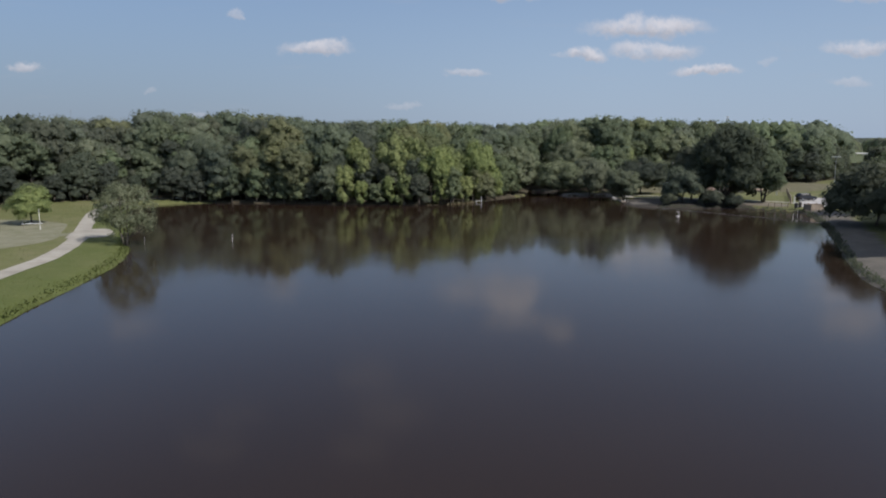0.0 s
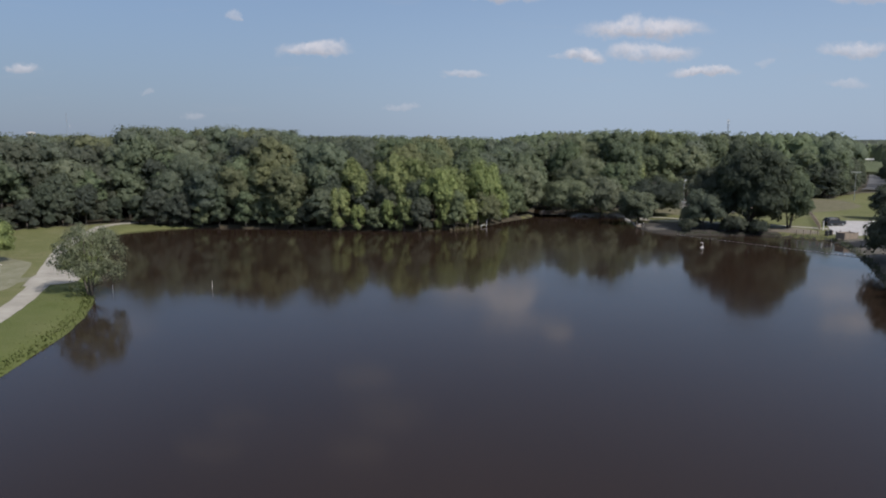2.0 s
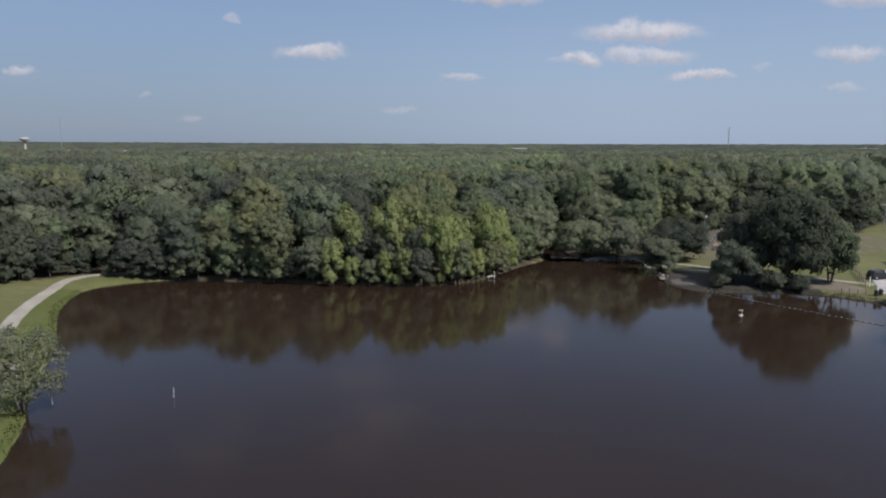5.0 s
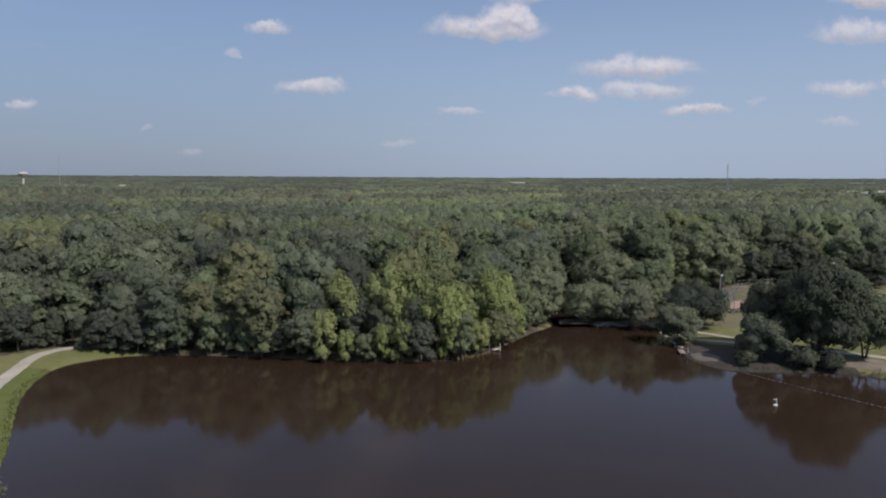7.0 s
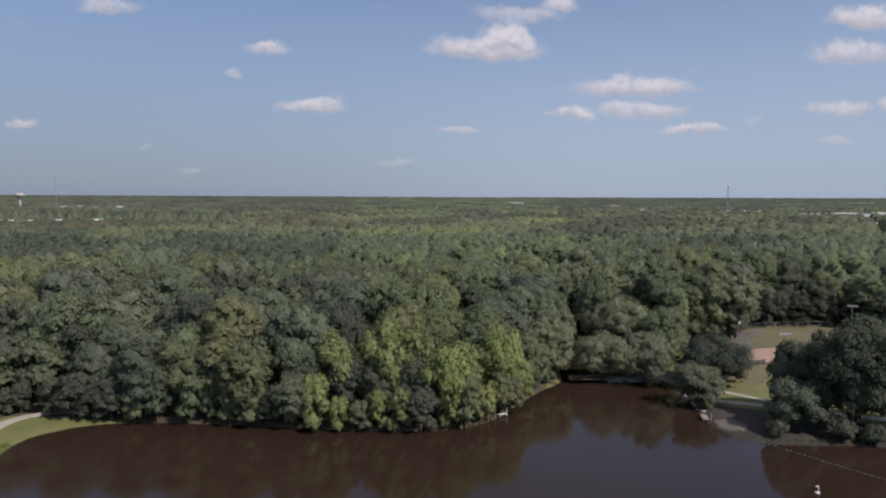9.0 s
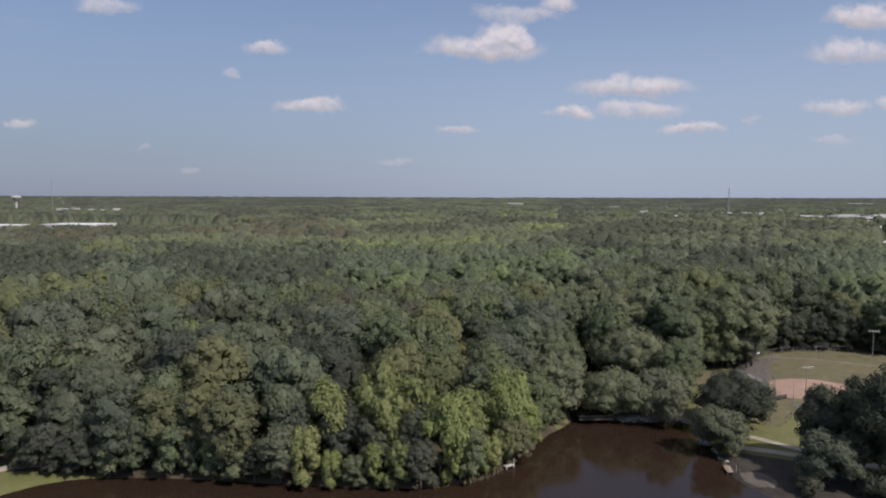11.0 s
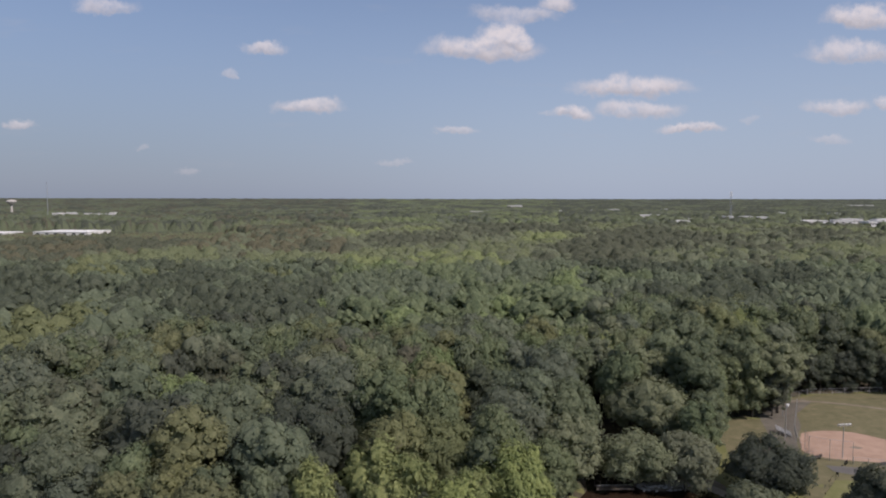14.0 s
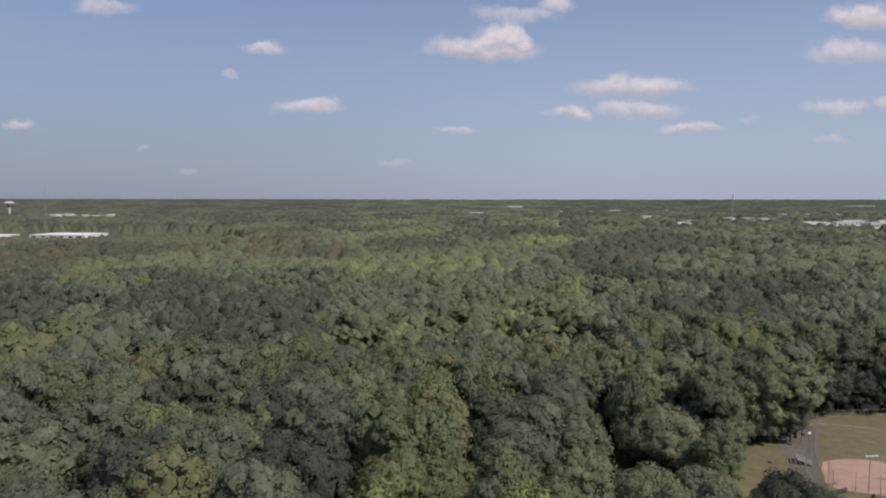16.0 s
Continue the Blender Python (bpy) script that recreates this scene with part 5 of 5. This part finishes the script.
def tufts(name, label, pts, tall, spread, blades, mat=None):
    r = np.random.default_rng(3)
    p = np.repeat(pts, blades, 0) + r.normal(size=(len(pts) * blades, 2)) * spread
    z = np.maximum(land_height(p[:, 0], p[:, 1]), -0.1)
    a, h = r.uniform(0, 6.283, len(p)), tall * r.uniform(0.5, 1.3, len(p))
    u = np.column_stack([np.cos(a), np.sin(a), np.zeros(len(p))]) * (0.055 + 0.12 * h)[:, None]
    lean = np.column_stack([r.normal(size=len(p)) * 0.35, r.normal(size=len(p)) * 0.35, np.ones(len(p))]) * h[:, None]
    o = np.column_stack([p, z - 0.03])
    q = np.stack([o - u, o + u, o + u * 0.45 + lean, o - u * 0.3 + lean * 0.92], 1)
    soft = np.repeat((np.array([0, 0, 1.0]) + lean * np.array([0.5, 0.5, 0.1]) / h[:, None])[:, None, :], 4, 1)
    tagged(new(name, cards_mesh(name, (q, soft), mat or M_BLADE)), label, "grass", kind="stuff")


west = np.array([(p.x, p.y) for p in curve_through(WEST[3:], 0.35)])
tufts("bank_grass", "tall rough grass along the pond's edge", west + np.array([-0.55, 0.1]), 0.14, 0.45, 12)
east = np.array([(p.x, p.y) for p in curve_through(EAST[4:12], 0.5)])
# darkest leaf colour, standing in for the shade on this bank
tufts("bank_weeds", "rough weeds along the shaded waterline, in leaves darkened for shade", east + np.array([0.5, 0.2]), 0.26, 0.35, 10, LEAF[7])
rl = np.random.default_rng(9)
lawn = np.column_stack([rl.uniform(-80, -30, 14000), rl.uniform(35, 156, 14000)])
lawn = lawn[(shore_distance(lawn[:, 0], lawn[:, 1]) > 0.6) & (lawn[:, 1] < forest_south(lawn[:, 0]) + 1)]
trail = np.array([(p.x, p.y) for p in curve_through([(-40, 30), (-41, 52), (-42.5, 66), (-44.2, 76), (-48.9, 90), (-56.2, 105.8), (-65.2, 126), (-70.5, 144), (-72, 153)], 1.5)])
off = np.min(np.hypot(lawn[:, 0][:, None] - trail[:, 0], lawn[:, 1][:, None] - trail[:, 1]), axis=1)
tufts("lawn_grass", "short uneven lawn grass", lawn[off > 1.6], 0.07, 0.25, 2, M_LAWN)

M_REED = leaves("dry_reeds", (0.150, 0.125, 0.080), (0.230, 0.195, 0.130), (0.320, 0.280, 0.200), 0.3)
point = np.array([(p.x, p.y) for p in curve_through(NORTH[4:8], 0.3)])
tufts("shore_reeds", "pale dry reeds along the wooded point", point[6:70] + np.array([0.1, 0.2]), 0.55, 0.3, 7, M_REED)
